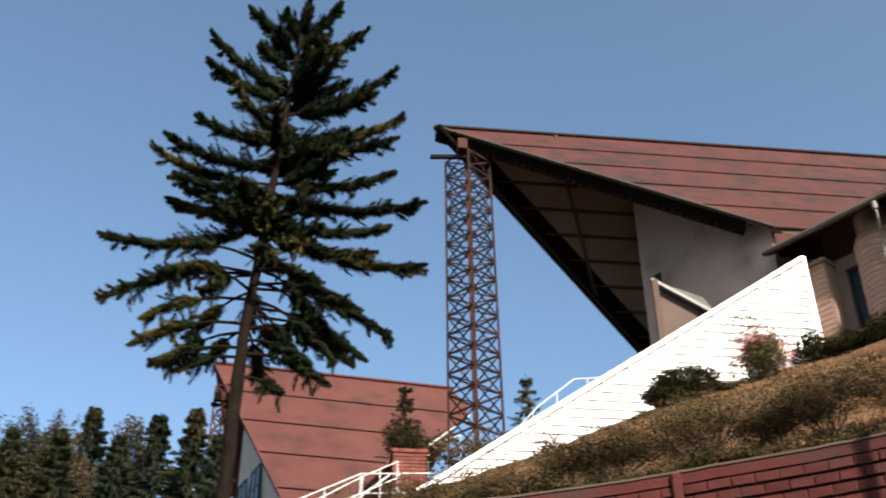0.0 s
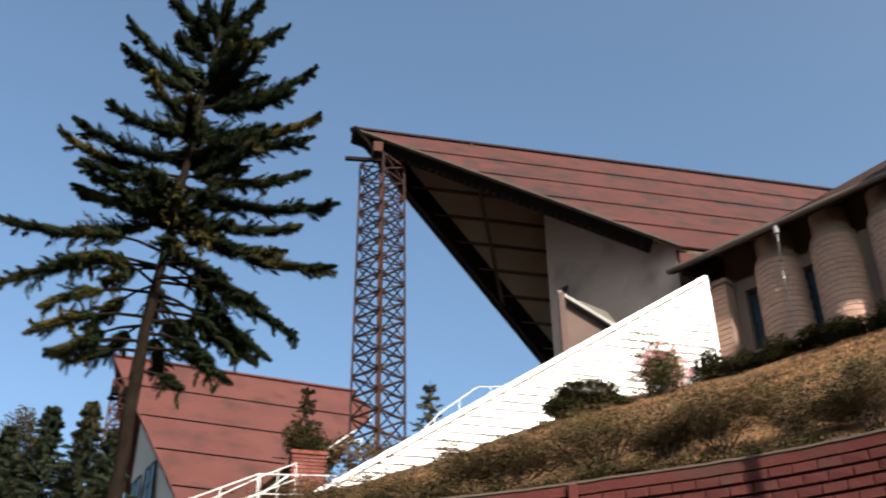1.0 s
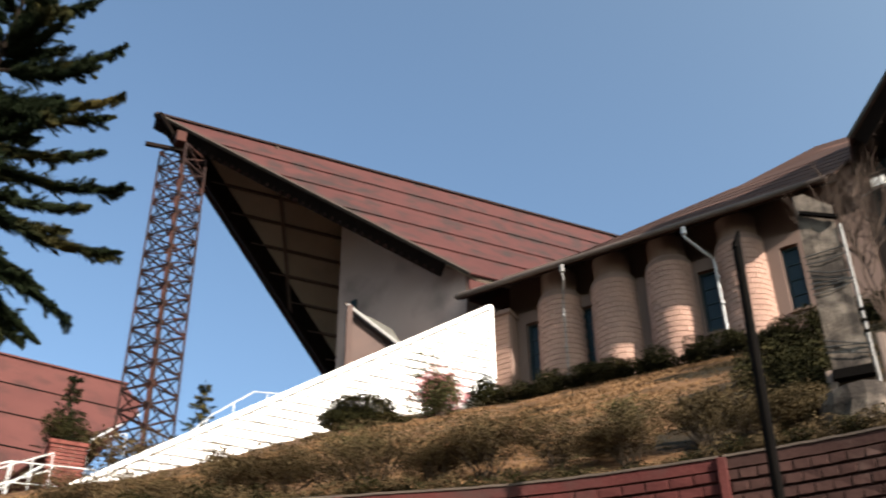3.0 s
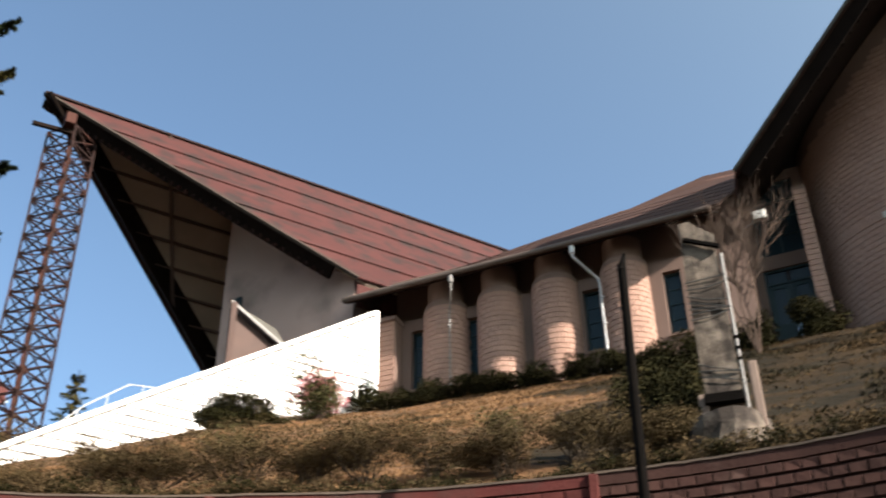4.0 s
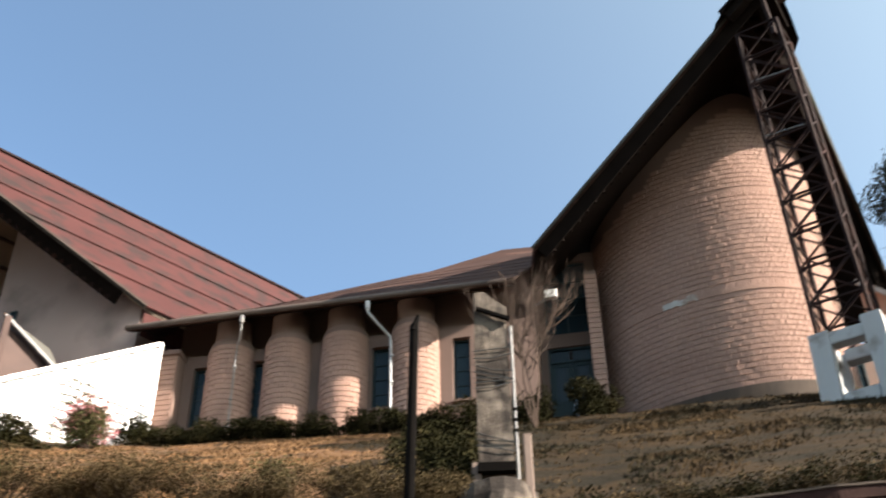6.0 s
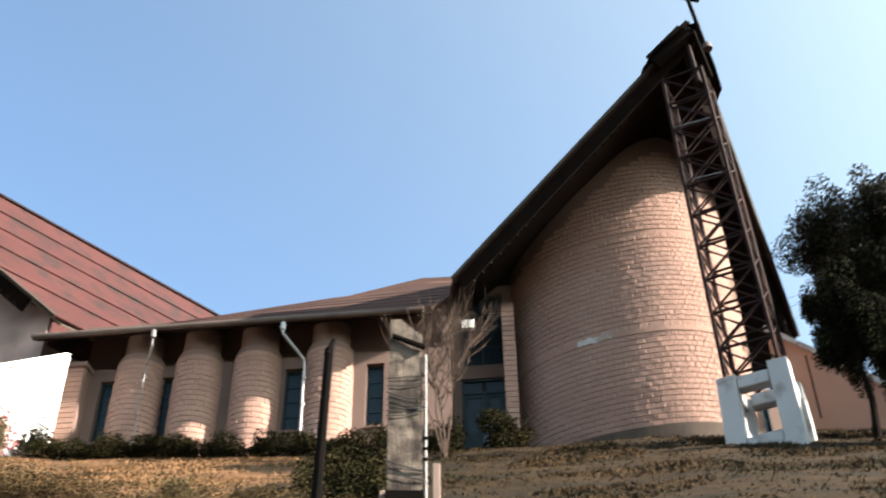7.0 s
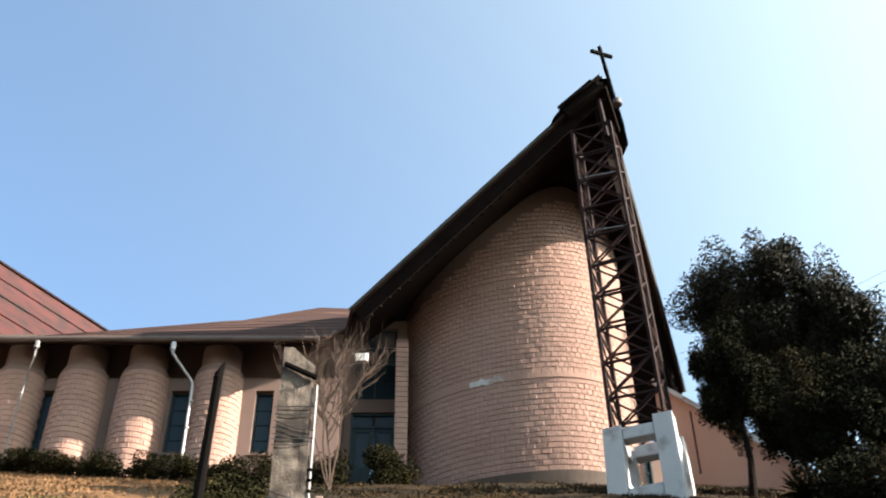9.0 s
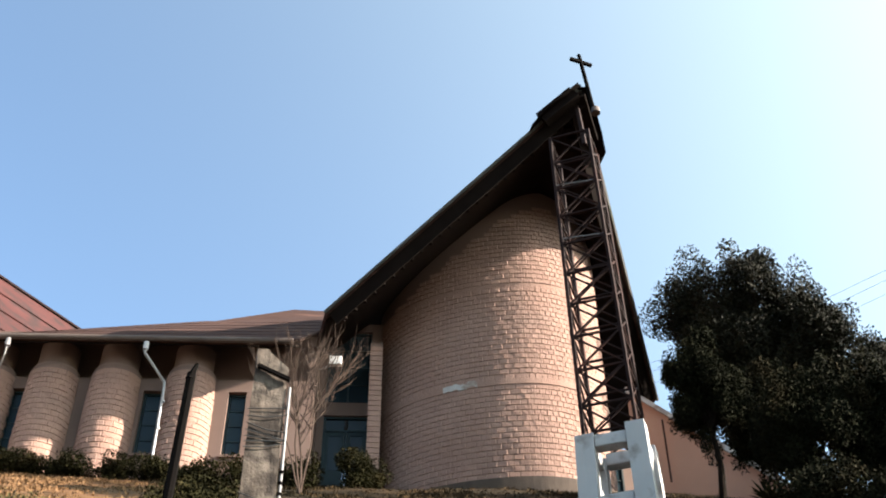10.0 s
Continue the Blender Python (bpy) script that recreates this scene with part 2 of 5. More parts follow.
GLASS.node_tree.nodes["Principled BSDF"].inputs["Specular IOR Level"].default_value = 0.2
GLASS.node_tree.nodes["Principled BSDF"].inputs["Base Color"].default_value = (0.011, 0.021, 0.027, 1)


# ---- helpers for shapes ----
def mesh_of(name, verts, faces, material):
    me = bpy.data.meshes.new(name)
    me.from_pydata([tuple(v) for v in verts], [], faces)
    me.materials.append(material)
    me.update()
    return me


def thing(name, label, category, group="", kind=""):
    return tagged(new(name), label, category, group, kind)


def hang(name, me, parent, m=None, label=""):
    ob = new(name, me)
    ob.parent = parent
    if m is not None:
        ob.matrix_basis = m
    return tagged(ob, label)


def part(name, bm, material, parent, label="", bevel=0.0):
    if bevel:
        bmesh.ops.bevel(bm, geom=bm.edges[:], offset=bevel, segments=1, affect="EDGES")
    bmesh.ops.recalc_face_normals(bm, faces=bm.faces[:])
    me = bpy.data.meshes.new(name)
    bm.to_mesh(me)
    bm.free()
    me.materials.append(material)
    ob = new(name, me)
    if parent is not None:
        ob.parent = parent
    return tagged(ob, label)


def box(bm, m, sx, sy, sz):
    """A box of that size, standing on m's origin, centred in x and y."""
    bmesh.ops.create_cube(bm, size=1, matrix=m @ Matrix.Translation((0, 0, sz / 2)) @ Matrix.Diagonal((sx, sy, sz, 1)))
    return bm


def boxed(m, sx, sy, sz):
    return box(bmesh.new(), m, sx, sy, sz)


def axes(o, ex, ey=None, ez=None):
    """A matrix at o with x along ex and z near ez (up by default)."""
    x = Vector(ex).normalized()
    z = Vector(ez) if ez is not None else Vector((0, 0, 1))
    y = z.cross(x).normalized()
    z = x.cross(y)
    return Matrix(((x.x, y.x, z.x, o[0]), (x.y, y.y, z.y, o[1]), (x.z, y.z, z.z, o[2]), (0, 0, 0, 1)))


def slab(bm, pts, thick):
    """A flat polygon with thickness, downwards along its normal."""
    pts = [Vector(p) for p in pts]
    n = (pts[1] - pts[0]).cross(pts[2] - pts[0]).normalized()
    if n.z < 0:
        n = -n
    top = [bm.verts.new(p) for p in pts]
    low = [bm.verts.new(p - n * thick) for p in pts]
    bm.faces.new(top)
    bm.faces.new(low[::-1])
    for i in range(len(pts)):
        j = (i + 1) % len(pts)
        bm.faces.new((top[i], low[i], low[j], top[j]))
    return bm


def tube(bm, pts, radius, sides=8, end=None):
    """A round bar along points; end: the radius at the last one."""
    pts = [Vector(p) for p in pts]
    rings = []
    for i, p in enumerate(pts):
        d = (pts[min(i + 1, len(pts) - 1)] - pts[max(i - 1, 0)]).normalized()
        a = d.cross(Vector((0.3, 0.2, 1)) if abs(d.z) < 0.95 else Vector((1, 0.1, 0))).normalized()
        b = d.cross(a)
        r = radius if end is None else radius + (end - radius) * i / max(1, len(pts) - 1)
        rings.append([bm.verts.new(p + r * (math.cos(2 * math.pi * k / sides) * a + math.sin(2 * math.pi * k / sides) * b)) for k in range(sides)])
    for u, v in zip(rings, rings[1:]):
        for k in range(sides):
            bm.faces.new((u[k], u[(k + 1) % sides], v[(k + 1) % sides], v[k]))
    bm.faces.new(rings[0][::-1])
    bm.faces.new(rings[-1])
    return bm


UNIT_BAR = {}


def bar(name, parent, p, q, w, material, label=""):
    """A square bar from p to q; all bars of one material share a mesh."""
    if material.name not in UNIT_BAR:
        bm = bmesh.new()
        bmesh.ops.create_cube(bm, size=1, matrix=Matrix.Translation((0.5, 0, 0)))
        me = bpy.data.meshes.new("bar")
        bm.to_mesh(me)
        bm.free()
        me.materials.append(material)
        UNIT_BAR[material.name] = me
    p, q = Vector(p), Vector(q)
    d = q - p
    m = axes(p, d, ez=(0, 0, 1) if abs(d.normalized().z) < 0.9 else (0, 1, 0))
    return hang(name, UNIT_BAR[material.name], parent, m @ Matrix.Diagonal((d.length, w, w, 1)), label)


def block_shapes(name, w, h, deep, material, count=6, edge=0.5, gap=0.008, bed=0.012, rim=0.02, side=1.0, rough=0.35, lean=0.1, twist=0.0, seed=3):
    """A few rough-faced blocks with a chamfered rim; x along the course, y outwards, z up from the bed."""
    rng = random.Random(seed)
    out = []
    for i in range(count):
        a, b, z0, z1 = -w / 2 + gap / 2, w / 2 - gap / 2, bed * 0.5, h - bed * 0.5
        u = lambda: rng.uniform(0.4, 1.6) * rim
        t = twist * rng.uniform(-1, 1)
        d = [deep * (1 + rough * rng.uniform(-1, 1) + t * k) for k in (-1, 1, 1, -1)]
        e = deep * edge
        v = [(a, -0.04, z0), (b, -0.04, z0), (b, -0.04, z1), (a, -0.04, z1), (a, e, z0), (b, e, z0), (b, e, z1), (a, e, z1),
             (a + u() * side, d[0] * (1 + lean), z0 + u() * 0.6), (b - u() * side, d[1] * (1 + lean), z0 + u() * 0.6), (b - u() * side, d[2] * (1 - lean), z1 - u() * 0.6), (a + u() * side, d[3] * (1 - lean), z1 - u() * 0.6)]
        f = [(k, (k + 1) % 4, (k + 1) % 4 + 4, k + 4) for k in range(4)] + [(k + 4, (k + 1) % 4 + 4, (k + 1) % 4 + 8, k + 8) for k in range(4)] + [(8, 9, 10), (8, 10, 11)]
        out.append(mesh_of(name, v, f, material))
    return out


def lay(name, shapes, places, parent, keep=0, rest="blockwork"):
    """Lays blocks: the first keep places as objects, the others joined into one."""
    rng = random.Random(len(places))
    for m in places[:keep]:
        hang(name, rng.choice(shapes), parent, m)
    if len(places) > keep:
        arrays = [(np.array([v.co for v in s.vertices]), [tuple(p.vertices) for p in s.polygons]) for s in shapes]
        verts, faces, at = [], [], 0
        for m in places[keep:]:
            v, f = rng.choice(arrays)
            M = np.array(m)
            verts.append(v @ M[:3, :3].T + M[:3, 3])
            faces += [tuple(k + at for k in q) for q in f]
            at += len(v)
        ob = hang(rest, mesh_of(rest, np.vstack(verts), faces, shapes[0].materials[0]), parent)
        tagged(ob, kind="stuff")


def leaf_mesh(name, spots, size, material, rng, long=1.6, up=0.0):
    """Many small bent leaves round given spots."""
    n = len(spots)
    g = np.random.RandomState(rng.randint(0, 10**6))
    spots = np.asarray(spots, float)
    d = g.normal(size=(n, 3))
    d[:, 2] += up
    d /= np.linalg.norm(d, axis=1)[:, None]
    e = np.cross(d, g.normal(size=(n, 3)))
    e /= np.linalg.norm(e, axis=1)[:, None]
    k = np.cross(d, e)
    s = (size * g.uniform(0.6, 1.4, n))[:, None]
    v = np.stack([spots, spots + d * s * long * 0.5 + e * s * 0.42, spots + d * s * long + k * s * 0.25, spots + d * s * long * 0.5 - e * s * 0.42 + k * s * 0.12], 1).reshape(-1, 3)
    f = np.arange(4 * n).reshape(-1, 4)
    return mesh_of(name, v.tolist(), f.tolist(), material)


def clump_spots(rng, centre, radii, n, shell=0.35, lumps=7):
    """Points in an uneven clump made of several lumps."""
    g = np.random.RandomState(rng.randint(0, 10**6))
    c = g.normal(size=(lumps, 3)) * 0.36
    r = g.uniform(0.38, 0.64, lumps)
    k = g.randint(0, lumps, n)
    d = g.normal(size=(n, 3))
    d /= np.linalg.norm(d, axis=1)[:, None]
    p = c[k] + d * (r[k] * (1 - shell * g.random_sample(n) ** 2))[:, None]
    return p * np.array(radii) + np.array(centre)


# ---- the lie of the land ----
WING_AZ = 52.0
NORMAL = bearing(WING_AZ)               # from the eye towards the wing's wall
ALONG = bearing(WING_AZ + 90)           # along the wing's wall
FLOOR = 13.1                            # terrace of the church above the eye
WALL_TOP = 3.3                          # top of the retaining wall


def wing(s, d, z=0.0):
    return ALONG * s + NORMAL * d + Vector((0, 0, z))


def kerb_line(az):
    """How far off the retaining wall stands at a bearing."""
    xs = (-60, -20, 0, 18, 36, 54, 62, 80, 110, 150)
    return float(np.interp(az, xs, (16.0, 10.5, 9.2, 8.55, 8.17, 7.93, 7.95, 8.6, 11.0, 16.0)))


def far_edge(az):
    """Distance and height of the slope's upper end at a bearing: the stair wall, then the terrace."""
    if az < 24.5:
        r = 23.9 / math.cos(radians(max(az, -50) + 4))
        return r, r * float(np.interp(az, (-30, 0, 4.3, 12, 16.5, 24.5), (0.22, 0.37, 0.388, 0.433, 0.459, 0.480)))
    r = 24.5 / math.cos(radians(min(az, 100) - WING_AZ))
    return r, float(np.interp(az, (24.5, 32, 38.5, 48, 61, 68, 80, 100), (13.2, 13.0, 12.9, 12.75, 12.8, 12.7, 12.3, 12.0)))


def ground_z(x, y):
    az, rho = math.degrees(math.atan2(x, y)), math.hypot(x, y)
    k = kerb_line(az)
    if az < -60 or az > 150 or rho < k + 0.15:
        return EYE
    r, zf = far_edge(az)
    f = min(1.0, max(0.0, (rho - k) / (r - k)))
    z = WALL_TOP - 0.12 + (zf - WALL_TOP + 0.12) * f
    return z + 0.09 * noise.noise((x * 0.6, y * 0.6, 0)) + 0.04 * noise.noise((x * 2, y * 2, 3))


def make_ground():
    verts, faces, ring = [], [], []
    azs = [a * 1.5 for a in range(-120, 120)]
    offs = [-8.2, -5, -2.5, -0.3, 0.1, 0.16, 0.6] + [1.2 + 0.55 * i for i in range(40)] + [26, 32, 42, 60, 100, 200, 500, 1500]
    for az in azs:
        k = kerb_line(az) if -60 <= az <= 150 else 16.0
        for o in offs:
            rho = max(0.4, k + o)
            p = bearing(az, rho)
            z = ground_z(p.x, p.y) if -60 <= az <= 150 else EYE
            if o < 0.13:
                z = EYE
            if o >= 60 and z > EYE:
                z += (o - 32) * 0.05
            verts.append((p.x, p.y, z))
    n = len(offs)
    for i in range(len(azs)):
        j = (i + 1) % len(azs)
        for q in range(n - 1):
            faces.append((i * n + q, i * n + q + 1, j * n + q + 1, j * n + q))
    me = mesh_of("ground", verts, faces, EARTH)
    me.materials.append(SHADE_TURF)
    for q in me.polygons:                     # browner turf: tree shade in colour before the apse, less bounce beyond the road
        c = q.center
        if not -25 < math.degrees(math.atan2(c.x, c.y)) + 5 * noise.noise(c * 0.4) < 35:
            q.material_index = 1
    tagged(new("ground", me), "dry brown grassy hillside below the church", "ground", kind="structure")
    rows = []
    for az in range(-180, 180, 5):
        k = kerb_line(az) - 0.35 if -60 <= az <= 150 else 14.0
        rows.append(bearing(az, k, EYE + 0.006))
    tagged(new("road", mesh_of("road", rows, [tuple(range(len(rows) - 1, -1, -1))], ASPHALT)), "grey asphalt road along the retaining wall", "road", kind="structure")


make_ground()


# ---- wing with barrel pillars ----
def window_unit(parent, o, ex, w, h, rows=3, cols=1, frame_w=0.05, label="teal-framed narrow window"):
    """A framed window: o is the middle of the sill, ex to the right, y into the wall."""
    m = axes(o, ex)
    win = hang("window", boxed_mesh("window_frame", m, [(-w / 2 + frame_w / 2, 0, 0, frame_w, 0.08, h), (w / 2 - frame_w / 2, 0, 0, frame_w, 0.08, h), (0, 0, 0, w - 2 * frame_w, 0.08, frame_w), (0, 0, h - frame_w, w - 2 * frame_w, 0.08, frame_w)], BLUE_FRAME), parent, label=label)
    for c in range(cols):
        for r in range(rows):
            cw, rh = (w - 2 * frame_w) / cols, (h - 2 * frame_w) / rows
            x, z = -w / 2 + frame_w + cw * (c + 0.5), frame_w + rh * r
            hang("pane", boxed_mesh("pane", m, [(x, 0.01, z + 0.012, cw - 0.024, 0.014, rh - 0.024)], GLASS), win)
            if r:
                hang("glazing_bar", boxed_mesh("glazing_bar", m, [(x, 0, z - 0.012, cw, 0.05, 0.024)], BLUE_FRAME), win)
        if c:
            hang("mullion", boxed_mesh("mullion", m, [(-w / 2 + frame_w + cw * c, -0.004, frame_w, 0.05, 0.06, h - 2 * frame_w)], BLUE_FRAME), win)
    return win


def boxed_mesh(name, m, boxes, material, bevel=0.0):
    """One mesh of boxes (x, y, z of the foot's middle, then sizes) laid by m."""
    bm = bmesh.new()
    for x, y, z, sx, sy, sz in boxes:
        box(bm, m @ Matrix.Translation((x, y, z)), sx, sy, sz)
    if bevel:
        bmesh.ops.bevel(bm, geom=bm.edges[:], offset=bevel, segments=1, affect="EDGES")
    me = bpy.data.meshes.new(name)
    bm.to_mesh(me)
    bm.free()
    me.materials.append(material)
    return me


WALL_D = 25.0
COURSE, BLOCK_W = 0.158, 0.215
EAVE_D, EAVE_Z = 23.95, 16.588
PILLAR_S = (-10.93, -9.26, -7.62, -5.63)
WINDOW_S = (-11.78, -10.06, -6.60, -4.36)
church_wing = thing("church_wing", "long beige church wing with barrel-shaped half-round pillars", "church building")
BLOCKS = block_shapes("block", BLOCK_W, COURSE, 0.028, PINK, count=12, edge=0.46, gap=0.0, bed=0.005, rim=0.0075, side=3.0, rough=0.26, lean=0.07, twist=0.14)
FLAT_BLOCKS = block_shapes("block", BLOCK_W, COURSE, 0.021, PINK, edge=0.6, gap=0.0, bed=0.005, rim=0.008, side=0.1, rough=0.1, lean=0.12, seed=17)


def wall_with_openings(name, s0, s1, z0, z1, d0, d1, holes, material, parent, label=""):
    """A wall of the wing between two depths with rectangular holes (s, width, z, height)."""
    bm = bmesh.new()
    cuts = sorted({s0, s1, *[h[0] - h[1] / 2 for h in holes], *[h[0] + h[1] / 2 for h in holes]})
    for a, b in zip(cuts, cuts[1:]):
        mid = (a + b) / 2
        spans = [(z0, z1)]
        for s, w, z, h in holes:
            if abs(mid - s) < w / 2:
                spans = [q for lo, hi in spans for q in ((lo, min(hi, z)), (max(lo, z + h), hi)) if q[1] - q[0] > 0.001]
        for lo, hi in spans:
            box(bm, axes(wing(mid, (d0 + d1) / 2, lo), ALONG), b - a, d1 - d0, hi - lo)
    bmesh.ops.remove_doubles(bm, verts=bm.verts[:], dist=0.0005)
    return part(name, bm, material, parent, label)


holes = [(s, 0.48, 13.85, 1.9) for s in WINDOW_S]
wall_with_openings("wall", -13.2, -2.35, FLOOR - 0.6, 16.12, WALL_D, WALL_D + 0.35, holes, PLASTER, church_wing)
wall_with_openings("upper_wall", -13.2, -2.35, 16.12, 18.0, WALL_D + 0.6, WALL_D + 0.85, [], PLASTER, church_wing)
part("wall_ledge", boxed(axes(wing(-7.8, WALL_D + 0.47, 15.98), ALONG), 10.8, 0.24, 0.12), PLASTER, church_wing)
for s in WINDOW_S:
    window_unit(church_wing, wing(s, WALL_D + 0.2, 13.85), ALONG, 0.48, 1.9, rows=4)
    hang("sill", boxed_mesh("sill", axes(wing(s, WALL_D + 0.03, 13.78), ALONG), [(0, 0, 0, 0.58, 0.2, 0.07)], PLASTER), church_wing)


def pillar(s, keep):
    """A half-round pillar of rough block courses that swells in the middle, with a thinner neck."""
    c = wing(s, WALL_D + 0.1)
    z0, z1 = FLOOR - 0.5, 16.30

    def radius(z):
        f = (z - z0) / (z1 - z0)
        return 0.625 + 0.035 * math.sin(math.pi * min(1, f * 0.95 + 0.05)) - 0.06 * max(0, (f - 0.955) / 0.045) ** 2

    verts, faces, rows, steps = [], [], [], 20
    zs = [z0 + (z1 - z0) * i / 14 for i in range(14)] + [z1 - 0.1, z1 - 0.04, z1] + [z1 + 0.02, 16.98]
    for i, z in enumerate(zs):
        r = radius(min(z, z1)) + (0.022 if z > z1 - 0.3 else 0) if i < 17 else 0.53
        for k in range(steps + 1):
            a = math.pi * k / steps
            verts.append(c + ALONG * (r * math.cos(a)) - NORMAL * (r * math.sin(a)) + Vector((0, 0, z)))
    for i in range(len(zs) - 1):
        for k in range(steps):
            q = i * (steps + 1) + k
            faces.append((q, q + 1, q + steps + 2, q + steps + 1))
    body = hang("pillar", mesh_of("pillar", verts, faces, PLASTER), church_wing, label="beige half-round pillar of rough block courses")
    places = []
    for i in range(int((z1 - 0.10 - z0) / COURSE)):
        z = z0 + i * COURSE
        r = radius(z + COURSE / 2)
        n = round(math.pi * r / BLOCK_W)
        for k in range(n + (i % 2)):
            a = math.pi * (k + (0 if i % 2 else 0.5)) / n
            out = ALONG * math.cos(a) - NORMAL * math.sin(a)
            t = Vector((0, 0, 1)).cross(out)
            m = Matrix.Identity(4)
            for j in range(3):
                m[j][0], m[j][1], m[j][2] = -t[j], out[j], (0, 0, 1)[j]
            m.translation = c + out * (r + 0.002) + Vector((0, 0, z))
            places.append(m @ Matrix.Diagonal((math.pi * (r + 0.03) / n / BLOCK_W, 1, 1, 1)))
    lay("block", BLOCKS, places, body, keep)


for s in PILLAR_S:
    pillar(s, 200)

# pier at the upper end of the stair wall, and its coping
part("pier", boxed(axes(wing(-12.75, 24.76, FLOOR - 0.6), ALONG), 0.9, 0.46, 15.95 - FLOOR + 0.6), PLASTER, church_wing)
places = [axes(wing(-13.2 + BLOCK_W * (k + 0.5), 24.53, FLOOR - 0.6 + i * COURSE), -ALONG) for i in range(22) for k in range(4)]
lay("block", FLAT_BLOCKS, places, church_wing, 80)
part("coping", boxed(axes(wing(-12.75, 24.72, 15.95), ALONG), 1.0, 0.6, 0.14), PLASTER, church_wing, bevel=0.015)


def wing_roof():
    ridge = lambda s: float(np.interp(s, (-13.6, -10, -6, -1.6), (18.6, 19.07, 19.49, 19.66)))
    a, b = wing(-13.7, EAVE_D, EAVE_Z + 0.17), wing(-2.7, EAVE_D, EAVE_Z + 0.17)
    ss = (-13.7, -10.0, -6.0, -1.8)
    low = [a.lerp(b, (s + 13.7) / 11.9) for s in ss]
    high = [wing(s, 27.0, ridge(s)) for s in ss]
    roof = hang("roof", None, church_wing, label="weathered brown sheet roof with reddish patches")
    for i in range(6):                        # courses of sheets, each lapped over the one below
        bm = bmesh.new()
        for k in range(3):
            q = [low[k].lerp(high[k], i / 6), low[k + 1].lerp(high[k + 1], i / 6), low[k + 1].lerp(high[k + 1], (i + 1) / 6), low[k].lerp(high[k], (i + 1) / 6)]
            q[0].z += 0.014
            q[1].z += 0.014
            slab(bm, q, 0.06)
        part("roof_band", bm, ROOF_BROWN, roof)
    bm = bmesh.new()
    slab(bm, (wing(-13.4, 27.0, ridge(-13.4)), wing(-2.0, 27.0, ridge(-2.0)), wing(-2.0, 32, 14.5), wing(-13.4, 32, 14.5)), 0.1)
    part("back_roof", bm, ROOF_BROWN, church_wing)
    # a higher strip of roof towards the apse
    bm = bmesh.new()
    slab(bm, (wing(-5.9, 27.05, 19.49), wing(-1.2, 27.05, 19.66), wing(-1.2, 28.6, 21.08), wing(-3.53, 28.6, 21.17)), 0.12)
    part("upper_roof", bm, ROOF_BROWN, church_wing, "reddish brown upper roof strip")
    part("fascia", boxed(axes(wing(-8.3, EAVE_D - 0.01, EAVE_Z - 0.02), ALONG), 10.8, 0.05, 0.17), ROOF_BROWN, church_wing)
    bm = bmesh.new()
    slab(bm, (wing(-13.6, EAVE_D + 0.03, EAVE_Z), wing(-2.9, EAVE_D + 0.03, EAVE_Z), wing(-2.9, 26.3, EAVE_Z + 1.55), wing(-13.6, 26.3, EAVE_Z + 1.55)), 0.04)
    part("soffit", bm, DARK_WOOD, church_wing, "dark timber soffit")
    bm = bmesh.new()
    tube(bm, [wing(-13.72, EAVE_D - 0.07, EAVE_Z + 0.06), wing(-2.9, EAVE_D - 0.07, EAVE_Z + 0.06)], 0.075, 10)
    part("gutter", bm, GUTTER, church_wing, "brown half-round gutter")


wing_roof()


def downpipe(pts, bends, radius=0.034, material=PIPE_GREY, label="pale grey rainwater downpipe"):
    bm = bmesh.new()
    tube(bm, pts, radius, 10)
    pipe = part("downpipe", bm, material, church_wing, label)
    bm = bmesh.new()
    tube(bm, [pts[0] + Vector((0, 0, 0.16)), pts[0] - Vector((0, 0, 0.06))], 0.07, 10)
    part("hopper", bm, material, pipe)
    for z in bends:
        p = pts[-1].copy()
        p.z = z
        bm = bmesh.new()
        tube(bm, [p, p + Vector((0, 0, 0.05))], 0.046, 10)
        part("bracket", bm, material, pipe)


downpipe([wing(-6.70, 23.88, 16.36), wing(-6.70, 23.90, 16.20), wing(-6.22, 24.52, 15.72), wing(-6.20, 24.52, 15.55), wing(-6.16, 24.5, FLOOR - 0.2)], (15.1, 14.3))
downpipe([wing(-10.27, 23.88, 16.40), wing(-10.27, 23.90, 16.1), wing(-10.50, 24.30, 15.7), wing(-10.52, 24.30, FLOOR - 0.2)], (15.2, 14.2), 0.024, PIPE_DULL, "dull grey rainwater downpipe")

# ---- glazed entrance between wing and apse ----
DOOR_D = 26.2
DS = -1.52                               # middle of the entrance along the wall
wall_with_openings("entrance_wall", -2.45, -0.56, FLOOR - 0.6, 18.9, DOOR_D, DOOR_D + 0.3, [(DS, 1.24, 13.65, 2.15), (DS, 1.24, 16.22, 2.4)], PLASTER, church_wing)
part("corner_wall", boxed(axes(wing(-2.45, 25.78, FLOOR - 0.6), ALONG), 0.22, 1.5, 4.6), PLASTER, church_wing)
window_unit(church_wing, wing(DS, DOOR_D + 0.12, 16.22), ALONG, 1.24, 2.4, rows=4, cols=2, label="tall teal window over the entrance")
door = hang("door", boxed_mesh("door", axes(wing(DS, DOOR_D + 0.12, 13.65), ALONG), [(-0.59, 0, 0, 0.06, 0.1, 2.15), (0.59, 0, 0, 0.06, 0.1, 2.15), (0, 0, 2.09, 1.12, 0.1, 0.06), (0, 0, 1.7, 1.12, 0.07, 0.06), (0, 0, 0, 0.06, 0.08, 1.7)], BLUE_FRAME), church_wing, label="teal double door with a fanlight")
